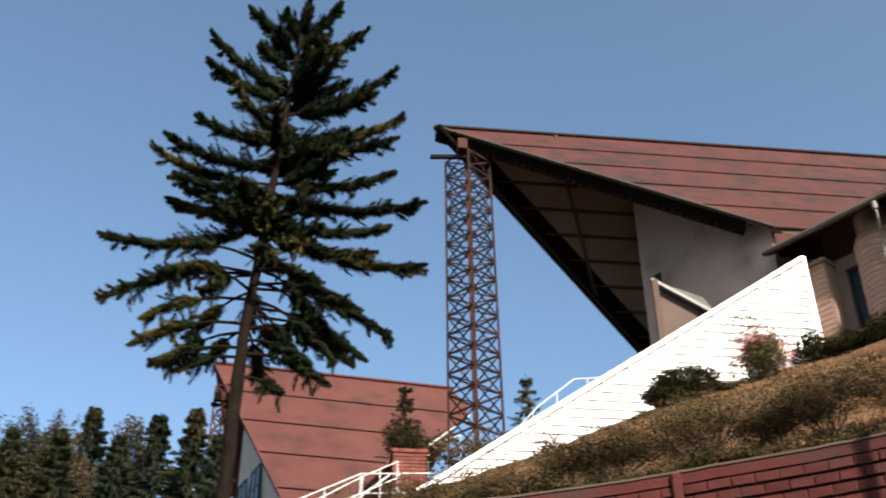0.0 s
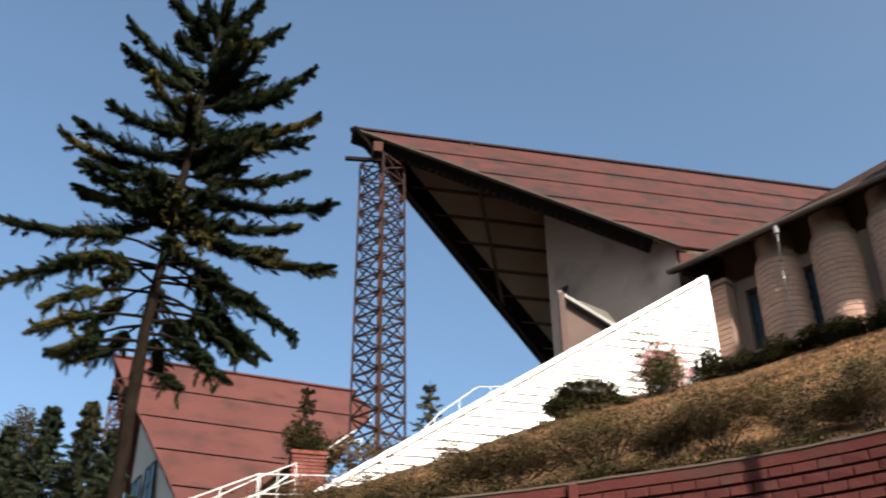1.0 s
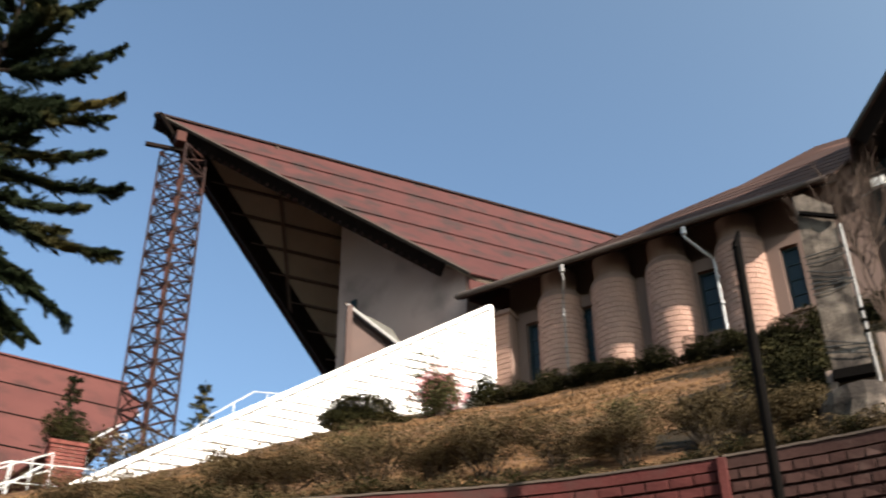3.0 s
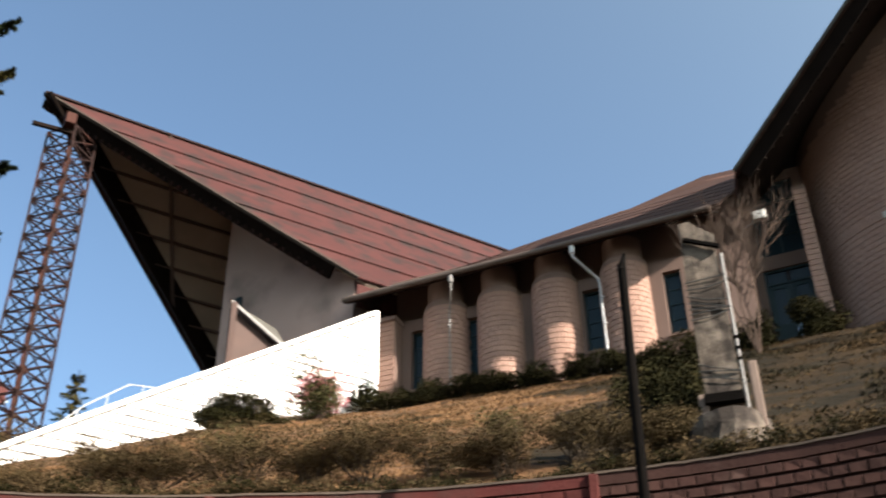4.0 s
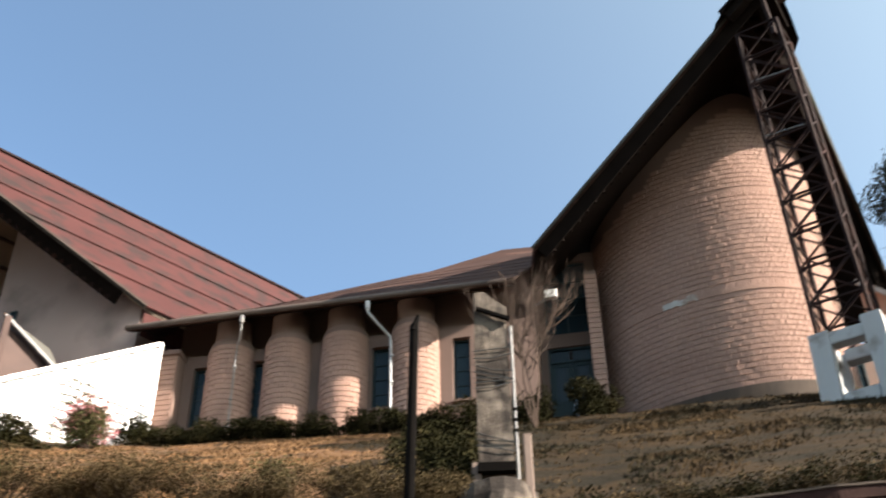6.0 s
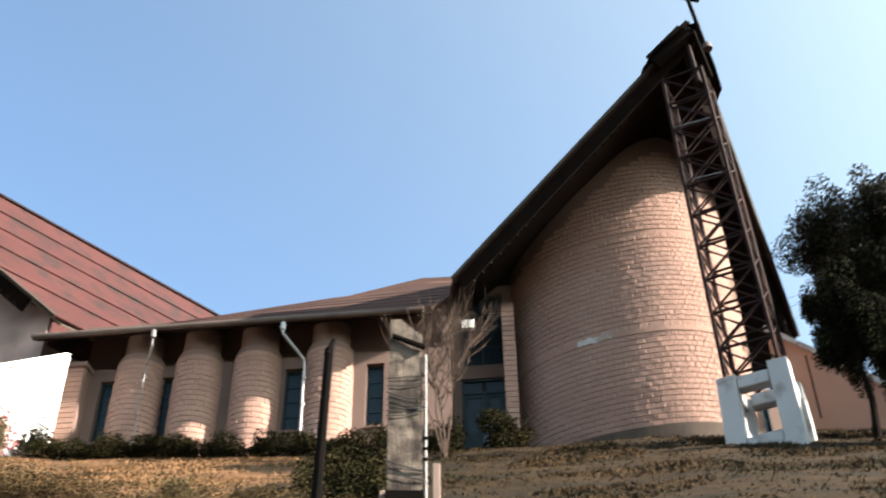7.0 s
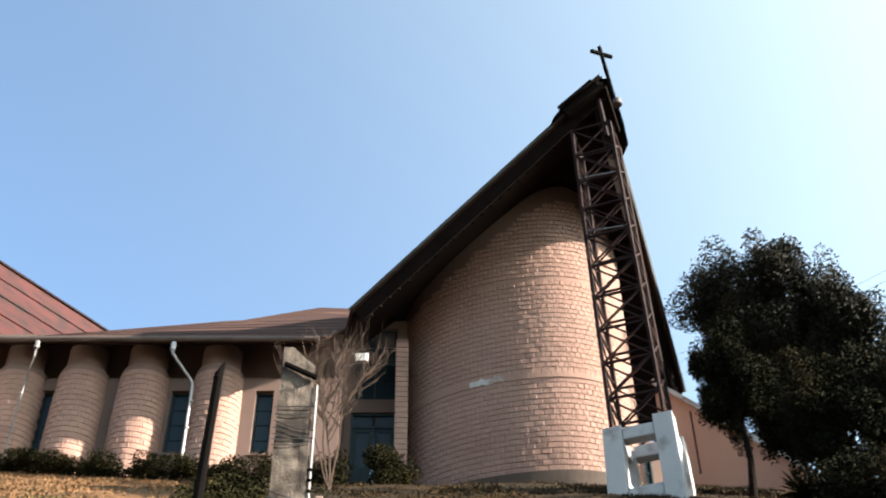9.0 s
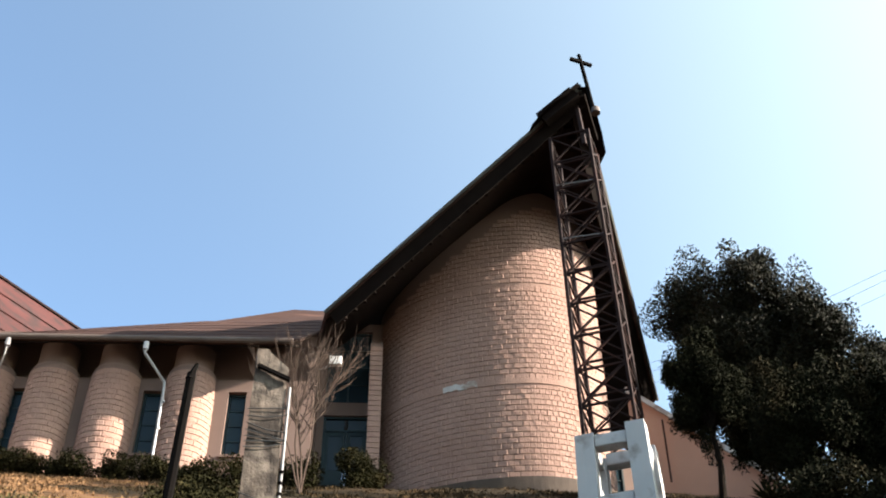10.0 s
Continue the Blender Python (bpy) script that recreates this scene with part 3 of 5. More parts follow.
for x in (-0.30, 0.30):
    leaf = hang("door_leaf", boxed_mesh("door_leaf", axes(wing(DS, DOOR_D + 0.13, 13.65), ALONG), [(x - 0.21, 0, 0.02, 0.1, 0.05, 1.66), (x + 0.21, 0, 0.02, 0.1, 0.05, 1.66), (x, 0, 0.02, 0.32, 0.05, 0.5), (x, 0, 1.58, 0.32, 0.05, 0.1)], BLUE_FRAME), door)
    hang("pane", boxed_mesh("pane", axes(wing(DS, DOOR_D + 0.14, 13.65), ALONG), [(x, 0, 0.52, 0.32, 0.02, 1.06)], GLASS), leaf)
    hang("fanlight_pane", boxed_mesh("fanlight_pane", axes(wing(DS, DOOR_D + 0.14, 13.65), ALONG), [(x, 0, 1.76, 0.5, 0.02, 0.33)], GLASS), door)

lamp = thing("wall_lamp", "pale floodlight box fixed beside the entrance", "lamp")
part("case", boxed(axes(wing(-1.83, 24.95, 16.62), ALONG), 0.34, 0.16, 0.26), LAMP_CASE, lamp, bevel=0.015)
bar("bracket", lamp, wing(-1.83, 25.02, 16.7), wing(-2.30, 25.3, 16.7), 0.04, PIPE_GREY)

# ---- hall with the apse ----
TIP = bearing(65.0, 20.8, 22.68)
CORNER_L = bearing(46.9, 23.88, 17.5)
CORNER_R = bearing(67.28, 31.0, 18.8)
BACK = bearing(41.5)
RISE = 0.09                              # the ridge climbs away from the tip
SIDE = Vector((-BACK.y, BACK.x, 0))          # to the left, seen from the tip backwards
apse_hall = thing("church_apse_hall", "beige church apse under a steep dark prow-shaped roof", "church building")


def hall_roof_z(p):
    """Height of the roof's ridge-to-eave planes over a place."""
    def split(p):
        v = Vector((p.x - TIP.x, p.y - TIP.y, 0))
        return v.dot(SIDE), v.dot(BACK)

    q, along = split(p)
    edge = CORNER_L if q > 0 else CORNER_R
    e, ea = split(edge)
    return TIP.z + RISE * along - (TIP.z + RISE * ea - edge.z) * abs(q / e)


def prow_roof(parent, tip, left, right, back, length, top, edge, under, thick=0.16, boards=(0.42, 0.46)):
    """Two steep planes from a ridge, cut back from the tip to the eaves, with boards along the verges."""
    end = tip + back * length
    for corner, board in ((left, boards[0]), (right, boards[1])):
        far = corner + back * (length - (corner - tip).dot(back))
        bm = bmesh.new()
        slab(bm, (tip, corner, far, end), thick * 0.5)
        part("roof", bm, top, parent, "steep sheet roof slope")
        n = (corner - tip).cross(end - tip).normalized()
        n = n if n.z > 0 else -n
        bm = bmesh.new()
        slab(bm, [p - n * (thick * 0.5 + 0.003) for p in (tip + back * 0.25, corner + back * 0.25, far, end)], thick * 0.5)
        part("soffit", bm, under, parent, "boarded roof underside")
        # verge: a pale capping over a dark barge board
        d = (corner - tip)
        inward = (back - d.normalized() * back.dot(d.normalized())).normalized()
        bm = bmesh.new()
        box(bm, axes(tip.lerp(corner, 0.5) + n * 0.0, d, ez=n) @ Matrix.Translation((0, 0, -0.02)), d.length, 0.14, 0.07)
        part("verge_capping", bm, edge, parent, "grey verge capping")
        bm = bmesh.new()
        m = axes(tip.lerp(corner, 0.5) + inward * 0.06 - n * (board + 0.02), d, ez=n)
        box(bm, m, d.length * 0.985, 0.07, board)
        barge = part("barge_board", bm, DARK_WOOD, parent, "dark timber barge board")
        count = int(d.length / 0.34)
        for i in range(1, count):
            p = tip.lerp(corner, i / count) + inward * 0.14 - n * (thick + 0.14)
            q = p + inward * 0.42
            bar("rafter_end", barge, p, q, 0.11, DARK_WOOD)


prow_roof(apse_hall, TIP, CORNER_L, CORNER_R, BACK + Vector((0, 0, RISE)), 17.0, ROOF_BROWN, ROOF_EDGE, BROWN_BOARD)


NEAR = 0.981
APSE_TOP = 22.25


def soft_top(p):
    """The wall's upper end: under the roof, rounded off below its highest part."""
    a, b = hall_roof_z(p) - 0.25, APSE_TOP
    k = 0.35
    return -k * math.log(math.exp(-a / k) + math.exp(-b / k)) + 0.1



def apse():
    c = bearing(59.2, 27.9 * NEAR)
    r = 2.40 * NEAR
    broad, flat = 4.10 * NEAR, 2.50 * NEAR       # width and depth of the half towards the wing
    to_eye, to_right = -bearing(58.8), bearing(148.8)
    reach, steps = radians(115), 64
    z0, base = (FLOOR - 0.05) * NEAR, (FLOOR - 0.9) * NEAR - 0.3

    def plan(f, more=0.0):
        """Place, outward normal and length per radian on the wall's curve; f from the middle, + to the right."""
        a, b = (r, 2.20 * NEAR) if f > 0 else (broad, flat)
        p = c + to_eye * (3.28 * NEAR - b + b * math.cos(f)) + to_right * (a * math.sin(f))
        n = (to_eye * (math.cos(f) / b) + to_right * (math.sin(f) / a)).normalized()
        return p + n * more, n, math.hypot(b * math.sin(f), a * math.cos(f))

    verts, faces = [], []
    levels = 24
    for k in range(steps + 1):
        p, _, _ = plan(-reach + 2 * reach * k / steps)
        top = soft_top(p)
        for i in range(levels + 1):
            verts.append((p.x, p.y, base + (top - base) * i / levels))
    for k in range(steps):
        for i in range(levels):
            q = k * (levels + 1) + i
            faces.append((q, q + levels + 1, q + levels + 2, q + 1))
    wall = hang("apse_wall", mesh_of("apse_wall", verts, faces, PLASTER), apse_hall, label="curved beige apse wall of rough blocks")
    for q in wall.data.polygons:
        q.use_smooth = True
    near, rest = [], []
    n = round(2 * reach * 3.2 / BLOCK_W)
    z, course = z0, 0
    ledges = [z0 + COURSE * round((h * NEAR - z0) / COURSE) for h in (15.80, 19.02)]     # each takes the place of a course
    while z < 23:
        for k in range(n):
            f = -reach + 2 * reach * (k + (0.5 if course % 2 else 0.0)) / n
            p, out, speed = plan(f)
            if z + COURSE > soft_top(p) - 0.55 or min(abs(z - h) for h in ledges) < 0.01:
                continue
            t = Vector((0, 0, 1)).cross(out)
            m = Matrix.Identity(4)
            for j in range(3):
                m[j][0], m[j][1], m[j][2] = -t[j], out[j], (0, 0, 1)[j]
            m.translation = p + out * 0.002 + Vector((0, 0, z))
            m = m @ Matrix.Diagonal((2 * reach * (speed + 0.03) / n / BLOCK_W, 1, 1, 1))
            (near if 13.2 * NEAR < z < 15.7 * NEAR and abs(f) < radians(62) else rest).append(m)
        z += COURSE
        course += 1
    lay("block", BLOCKS, near + rest, wall, min(300, len(near)))

    def band(name, za, zb, thick, f0, f1, material, label="", wavy=0.0):
        bm = bmesh.new()
        rings = []
        for k in range(steps + 1):
            f = f0 + (f1 - f0) * k / steps
            dz = wavy * noise.noise((f * 30, za, 0))
            rings.append([bm.verts.new(plan(f, q)[0] + Vector((0, 0, z + dz))) for q, z in ((-0.02, za), (thick, za), (thick, zb), (-0.02, zb))])
        for u, v in zip(rings, rings[1:]):
            for k in range(4):
                bm.faces.new((u[k], u[(k + 1) % 4], v[(k + 1) % 4], v[k]))
        bm.faces.new(rings[0])
        bm.faces.new(rings[-1][::-1])
        return part(name, bm, material, apse_hall, label)

    band("ledge", ledges[0] - 0.012, ledges[0] + COURSE + 0.012, 0.052, -reach, reach, PINK, "plain beige string course")
    band("upper_ledge", ledges[1], ledges[1] + COURSE, 0.020, -reach, reach, PINK, "plain beige upper string course")
    # plinth and apron carry the base's shadow line as a dark colour
    band("plinth", base, z0 - 0.004, 0.06, -reach, reach, DARK_PLINTH, "cement plinth coloured dark as the shadow at the apse foot")
    band("drain_ledge", base, z0 - 0.20, 0.45, -reach, reach, DARK_PLINTH, "cement apron round the apse")
    band("repair_patch", ledges[0] + 0.0, ledges[0] + 0.17, 0.057, -radians(30), -radians(16), PATCH, "bare white repair patch on the string course", wavy=0.06)


apse()


def side_walls():
    """Straight walls of the hall behind the apse."""
    for corner, sign in ((CORNER_L, -1), (CORNER_R, 1)):
        p = corner + SIDE * (0.7 * sign) + BACK * (4.2 if sign < 0 else 0.8)
        bm = bmesh.new()
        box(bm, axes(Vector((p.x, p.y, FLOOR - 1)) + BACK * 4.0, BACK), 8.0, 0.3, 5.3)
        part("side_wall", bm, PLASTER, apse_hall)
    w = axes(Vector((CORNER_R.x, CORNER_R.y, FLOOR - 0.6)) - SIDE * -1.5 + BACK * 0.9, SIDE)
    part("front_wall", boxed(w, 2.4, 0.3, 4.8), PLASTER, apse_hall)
    window_unit(apse_hall, Vector((CORNER_R.x, CORNER_R.y, FLOOR + 1.6)) + SIDE * 1.5 + BACK * 0.72, -SIDE, 0.7, 2.2, rows=3)


side_walls()


def entrance_fin():
    """A narrow wall that stands forward between the entrance and the apse."""
    ends = [bearing(49.95, 25.0), bearing(49.95, 26.8)]
    bm = bmesh.new()
    rows = []
    for p in ends:
        top = 17.4
        rows.append([bm.verts.new((p.x + o.x, p.y + o.y, z)) for o, z in ((Vector((0, 0, 0)), FLOOR - 0.6), (Vector((0, 0, 0)), top), (bearing(139.75) * 0.34, top), (bearing(139.75) * 0.34, FLOOR - 0.6))])
    for k in range(4):
        bm.faces.new((rows[0][k], rows[0][(k + 1) % 4], rows[1][(k + 1) % 4], rows[1][k]))
    bm.faces.new(rows[0])
    bm.faces.new(rows[1][::-1])
    fin = part("fin_wall", bm, PLASTER, apse_hall, "narrow beige fin wall beside the entrance")
    places, z, i = [], FLOOR - 0.4, 0
    while z + COURSE < 17.35:
        for u, w in (((0.085, 0.17), (0.255, 0.17)) if i % 2 else ((0.17, 0.215), (0.031, 0.062), (0.309, 0.062))):
            places.append(axes(ends[0] + bearing(139.75) * u + Vector((0, 0, z)), -bearing(139.75)) @ Matrix.Diagonal((w / BLOCK_W, 1, 1, 1)))
        z, i = z + COURSE, i + 1
    lay("block", FLAT_BLOCKS, places, fin, len(places))


entrance_fin()

# cap over the tip, and the cross
def tip_cap():
    """A thick folded cap that sits proud over the tip and steps back to the verges."""
    up = Vector((0, 0, 0.16))
    for corner, side, f in ((CORNER_L, SIDE, 0.125), (CORNER_R, -SIDE, 0.125)):
        v = corner - TIP
        p = TIP + v * f + side * 0.06
        # the unseen back end climbs 1.5, added to keep sun off the first pillar
        bm = bmesh.new()
        slab(bm, (TIP + up - BACK * 0.10, p + up - BACK * 0.08, p + v * 0.05 + up * 0.25, p + v * 0.05 + up * 0.25 + BACK * 0.9, TIP + up + BACK * 2.2 + Vector((0, 0, 1.5))), 0.05)
        part("tip_cap", bm, ROOF_EDGE, apse_hall, "grey capping over the roof tip")
        low = Vector((0, 0, 0.075))
        bm = bmesh.new()
        slab(bm, [q - low for q in (TIP + up - BACK * 0.06, p + up - BACK * 0.04, p + v * 0.05 + up * 0.25, p + v * 0.05 + up * 0.25 + BACK * 0.9, TIP + up + BACK * 2.2 + Vector((0, 0, 1.5)))], 0.30)
        part("tip_block", bm, DARK_WOOD, apse_hall, "dark timber under the tip capping")
        bm = bmesh.new()
        box(bm, axes(TIP.lerp(p, 0.5) - Vector((0, 0, 0.30)) - BACK * 0.05, p - TIP), (p - TIP).length, 0.26, 0.46)
        part("tip_board", bm, DARK_WOOD, apse_hall, "dark board under the tip capping")


tip_cap()
cross = thing("roof_cross", "slim dark metal cross standing on the roof tip", "cross")
foot, top = bearing(65.95, 20.42, 21.35), bearing(65.36, 20.42, 23.72)
bar("upright", cross, foot, top, 0.085, BLACK_IRON)
mid = foot.lerp(top, 0.87)
bar("crossbar", cross, mid - bearing(122) * 0.33, mid + bearing(122) * 0.33, 0.085, BLACK_IRON)
tip_lamp = thing("floodlight", "small round tan floodlight at the foot of the cross", "lamp")
bm = bmesh.new()
c = bearing(66.05, 20.38, 21.36)
tube(bm, [c + Vector((0, 0, 0.09)), c - Vector((0, 0, 0.09))], 0.11, 14, end=0.125)
part("housing", bm, FLOOD, tip_lamp)


def lattice_tower(name, label, base, head, w0, w1, turn, bays, bar_w, material, mid=None, group="lattice towers"):
    """A square lattice mast between two middles: four legs, rings and crossed braces, bay by bay."""
    tower = thing(name, label, "tower", group)
    ex, ey = bearing(turn), bearing(turn + 90)
    corners = ((-1, -1), (1, -1), (1, 1), (-1, 1))

    def at(k, f):
        w = (w0 + (w1 - w0) * f) / 2
        return base.lerp(head, f) + ex * (corners[k][0] * w) + ey * (corners[k][1] * w)

    for k in range(4):
        bar("leg", tower, at(k, 0), at(k, 1), bar_w * 1.5, material)
        for i in range(bays):
            a, b = i / bays, (i + 1) / bays
            j = (k + 1) % 4
            bar("strut", tower, at(k, b), at(j, b), bar_w, material)
            bar("brace", tower, at(k, a), at(j, b), bar_w * 0.8, material)
            bar("brace", tower, at(j, a), at(k, b), bar_w * 0.8, material)
    if mid:
        bar("middle_leg", tower, base, head, mid, RUST, "rust-red middle leg")
    return tower, at


FRONT = bearing(64.39, 20.05)            # middle of the tower's nearer face
DEPTH, FACE = bearing(74), bearing(164)
t_base = FRONT + DEPTH * 0.55 + Vector((0, 0, 11.35))
t_head = bearing(63.9, 20.05) + DEPTH * 0.5 + Vector((0, 0, 20.3))
prow_tower, prow_at = lattice_tower("lattice_tower", "dark rusty steel lattice tower carrying the roof tip", t_base, t_head, 1.12, 1.0, 164, 10, 0.046, STEEL)
for f in (0.62, 0.815):                   # two bars across the nearer face, coloured pale as sun glints
    bar("tie_bar", prow_tower, prow_at(3, f) + FACE * 0.03, prow_at(2, f - 0.012), 0.026, PIPE_DULL, "flat tie bar coloured pale for its glint")
# prop from the tower's head to the roof tip
bar("head_post", prow_tower, t_head + FACE * 0.3, TIP + BACK * 0.25 - Vector((0, 0, 0.35)), 0.10, STEEL)
# white concrete portal at its foot
stand = thing("tower_base", "white painted concrete portal under the lattice tower", "concrete base")
for sx in (-1, 1):
    for sy in (0, 1):
        o = FRONT + FACE * (0.53 * sx) + DEPTH * (1.12 * sy)
        bm = bmesh.new()
        box(bm, axes(Vector((o.x, o.y, 9.1)), FACE), 0.40, 0.36, (11.60 if sx > 0 else 11.48) - 9.1)
        for v in bm.verts:
            if v.co.z < 10:
                v.co += FACE * (0.05 * sx)
        bmesh.ops.subdivide_edges(bm, edges=bm.edges[:], cuts=3, use_grid_fill=True)
        for v in bm.verts:
            v.co += noise.noise_vector(v.co * 2.5) * 0.008
        part("post", bm, WHITE_POST, stand)
for sy in (0, 1):
    o = FRONT + DEPTH * (1.12 * sy)
    part("beam", boxed(axes(Vector((o.x, o.y, 11.17 + 0.15 * sy)), FACE), 0.66, 0.30, 0.28), WHITE_POST, stand, bevel=0.02)
    part("base_beam", boxed(axes(Vector((o.x, o.y, ground_z(o.x, o.y) - 0.25)), FACE), 0.70, 0.28, 0.42), WHITE_POST, stand, bevel=0.02)
for sx in (-1, 1):
    o = FRONT + FACE * (0.53 * sx) + DEPTH * 0.56
    part("side_beam", boxed(axes(Vector((o.x, o.y, 11.19)), DEPTH), 0.78, 0.30, 0.28), WHITE_POST, stand, bevel=0.02)
    part("side_base_beam", boxed(axes(Vector((o.x, o.y, ground_z(o.x, o.y) - 0.25)), DEPTH), 0.78, 0.28, 0.42), WHITE_POST, stand, bevel=0.02)


# ---- hall with the tall gable over the stairs ----
R1, R2 = bearing(86), bearing(-4)       # along its ridge, and square to it


def hall(a, b, z=0.0):
    return R1 * a + R2 * b + Vector((0, 0, z))


APEX, EAVE_N, EAVE_F = hall(3.46, 30.0, 24.76), hall(12.67, 24.83, 17.63), hall(12.67, 35.17, 17.63)
gable_hall = thing("church_gable_hall", "church hall with a steep red prow-shaped roof on a beige gable", "church building")
HALL_LEN = 26.0


def gable_roof():
    end = APEX + R1 * HALL_LEN
    for corner in (EAVE_N, EAVE_F):
        far = corner + R1 * (HALL_LEN - 9.21)
        n = (corner - APEX).cross(R1).normalized()
        n = n if n.z > 0 else -n
        rows = 5
        roof = hang("roof", None, gable_hall, label="red sheet roof slope with dark stains")
        for i in range(rows):                 # bands of sheets, each lapped over the one below
            f0, f1 = i / rows, (i + 1) / rows
            p, q = APEX.lerp(corner, f0), APEX.lerp(corner, f1)
            p2, q2 = end.lerp(far, f0), end.lerp(far, f1)
            lift = n * 0.05
            bm = bmesh.new()
            slab(bm, (p, p2, q2 + lift, q + lift), 0.05)
            part("roof_band", bm, ROOF_RED, roof)
        bm = bmesh.new()
        slab(bm, [v - n * 0.08 for v in (APEX.lerp(corner, 0.045) + R1 * 0.3, corner + R1 * 0.3, far, end.lerp(far, 0.045))], 0.08)
        part("soffit", bm, SOFFIT, gable_hall, "beige boarded underside of the roof")
        for i in range(1, 10):
            f = i / 10
            p = APEX.lerp(corner, f) + R1 * 0.5 - n * 0.2
            bar("batten", gable_hall, p, p + R1 * (10 - 9.0 * f + 4), 0.09, BATTEN)
        p = APEX + R1 * 4.25 - n * 0.25       # a rafter from the ridge down to the verge
        side = 1 if corner is EAVE_F else -1
        bar("rafter", gable_hall, p, p + (R1 * 0.575 + R2 * side - Vector((0, 0, 1.379))) * 3.35, 0.11, BATTEN)
        d = corner - APEX
        inward = (R1 - d.normalized() * R1.dot(d.normalized())).normalized()
        part("verge_capping", boxed(axes(APEX.lerp(corner, 0.5) - n * 0.02, d, ez=n), d.length, 0.16, 0.10), VERGE, gable_hall, "tan-grey weathered verge capping")
        length, deep = (0.93, 0.46) if corner is EAVE_N else (1.0, 0.66)
        m = axes(APEX.lerp(corner, length / 2) + inward * 0.10 - n * (deep + 0.06), d, ez=n)
        barge = part("barge_board", boxed(m, d.length * length, 0.10, deep), DARK_WOOD, gable_hall, "deep dark timber barge board")
        if corner is EAVE_F:                  # a broad dark trim under the far verge
            part("verge_trim", boxed(axes(APEX.lerp(corner, 0.57) + inward * 0.40 - n * 0.24, d, ez=n), d.length * 0.84, 0.62, 0.06), DARK_WOOD, gable_hall, "broad dark timber verge trim")
        for i in range(1, 40 if corner is EAVE_N else 1):
            p = APEX.lerp(corner, length * i / 40) - inward * 0.02 - n * 0.44
            bar("rafter_end", barge, p, p + inward * 0.5, 0.12, STEEL)
    part("ridge_capping", boxed(axes(APEX.lerp(end, 0.5) + Vector((0, 0, -0.02)), R1), HALL_LEN, 0.22, 0.075), RIDGE, gable_hall, "dark ridge capping")


gable_roof()


def gable_walls():
    near, nose, far = hall(12.75, 25.25), hall(10.35, 30.0), hall(12.75, 34.75)
    for a, b in ((near, nose), (nose, far)):
        bm = bmesh.new()
        n = 10
        d = (b - a).normalized()
        t = Vector((-d.y, d.x, 0)) * 0.25
        inward = t if t.dot(R1) > 0 else -t
        rows = []
        for i in range(n + 1):
            p = a.lerp(b, i / n)
            off = abs(p.dot(R2) - 30.0)
            top = 24.76 - 1.379 * off - 0.35
            rows.append([bm.verts.new((p.x + o.x, p.y + o.y, z)) for o, z in ((Vector((0, 0, 0)), FLOOR - 1), (Vector((0, 0, 0)), top), (inward, top), (inward, FLOOR - 1))])
        for u, v in zip(rows, rows[1:]):
            for k in range(4):
                bm.faces.new((u[k], u[(k + 1) % 4], v[(k + 1) % 4], v[k]))
        bm.faces.new(rows[0])
        bm.faces.new(rows[-1][::-1])
        part("gable_wall", bm, BOUNCE_LIT_PLASTER, gable_hall, "plain beige gable wall")
    # long side wall with block courses at the corner
    part("side_wall", boxed(axes(hall(20.0, 25.4, FLOOR - 1), R1), 14.5, 0.3, 5.2), PLASTER, gable_hall)
    d = (nose - near).normalized()
    for f, z, h in ((0.862, 17.75, 0.95),):
        p = near.lerp(nose, f)
        out = Vector((d.y, -d.x, 0))
        out = out if out.dot(R1) < 0 else -out
        window_unit(gable_hall, Vector((p.x, p.y, z)) + out * 0.04, d if d.cross(Vector((0, 0, 1))).dot(out) > 0 else -d, 0.24, h, rows=2)


gable_walls()


def porch():
    """Small gabled porch under the big roof: white barge over a brown panel."""
    apex = bearing(15.5, 28.2, 16.85)
    low = bearing(18.95, 28.6, 15.62)
    back = bearing(40) * 3.2
    bm = bmesh.new()
    slab(bm, (apex, low, low + back, apex + back), 0.08)
    part("porch_roof", bm, ROOF_BROWN, gable_hall, "brown porch roof")
    d = low - apex
    bm = bmesh.new()
    slab(bm, (apex + d * 0.30, apex + d * 0.40 + bearing(17) * 0.7 + Vector((0, 0, 0.50)), apex + d * 0.82 + bearing(17) * 0.8 + Vector((0, 0, 0.74)), low), 0.05)
    part("porch_hip", bm, ROOF_EDGE, gable_hall, "grey hip of the porch roof")
    part("porch_barge", boxed(axes(apex.lerp(low, 0.5) - Vector((0, 0, 0.14)), d), d.length, 0.12, 0.09), PIPE_DULL, gable_hall, "grey porch barge board")
    part("porch_post", boxed(axes(Vector((apex.x, apex.y, 12.8)) + bearing(105) * 0.12, bearing(105)), 0.17, 0.17, 3.9), PANEL, gable_hall)
    bm = bmesh.new()
    slab(bm, (apex + Vector((0, 0, -0.2)), low + Vector((0, 0, -0.2)), Vector((low.x, low.y, 12.8)), Vector((apex.x, apex.y, 12.8))), 0.06)
    for v in bm.verts:
        v.co += bearing(15) * 0.25
    part("porch_panel", bm, PANEL, gable_hall, "reddish brown porch panel")
    mid = Vector((apex.x, apex.y, 14.75)) + bearing(15) * 0.1
    part("porch_rail", boxed(axes(mid + bearing(105) * 1.0, bearing(105)), 2.0, 0.12, 0.14), PLASTER, gable_hall)


porch()

# a red board under the hall's eave, over the wing's roof
part("eave_panel", boxed(axes(hall(13.75, 24.95, 16.75), R1), 2.1, 0.06, 0.76), ROOF_RED, gable_hall, "red painted panel under the eave")

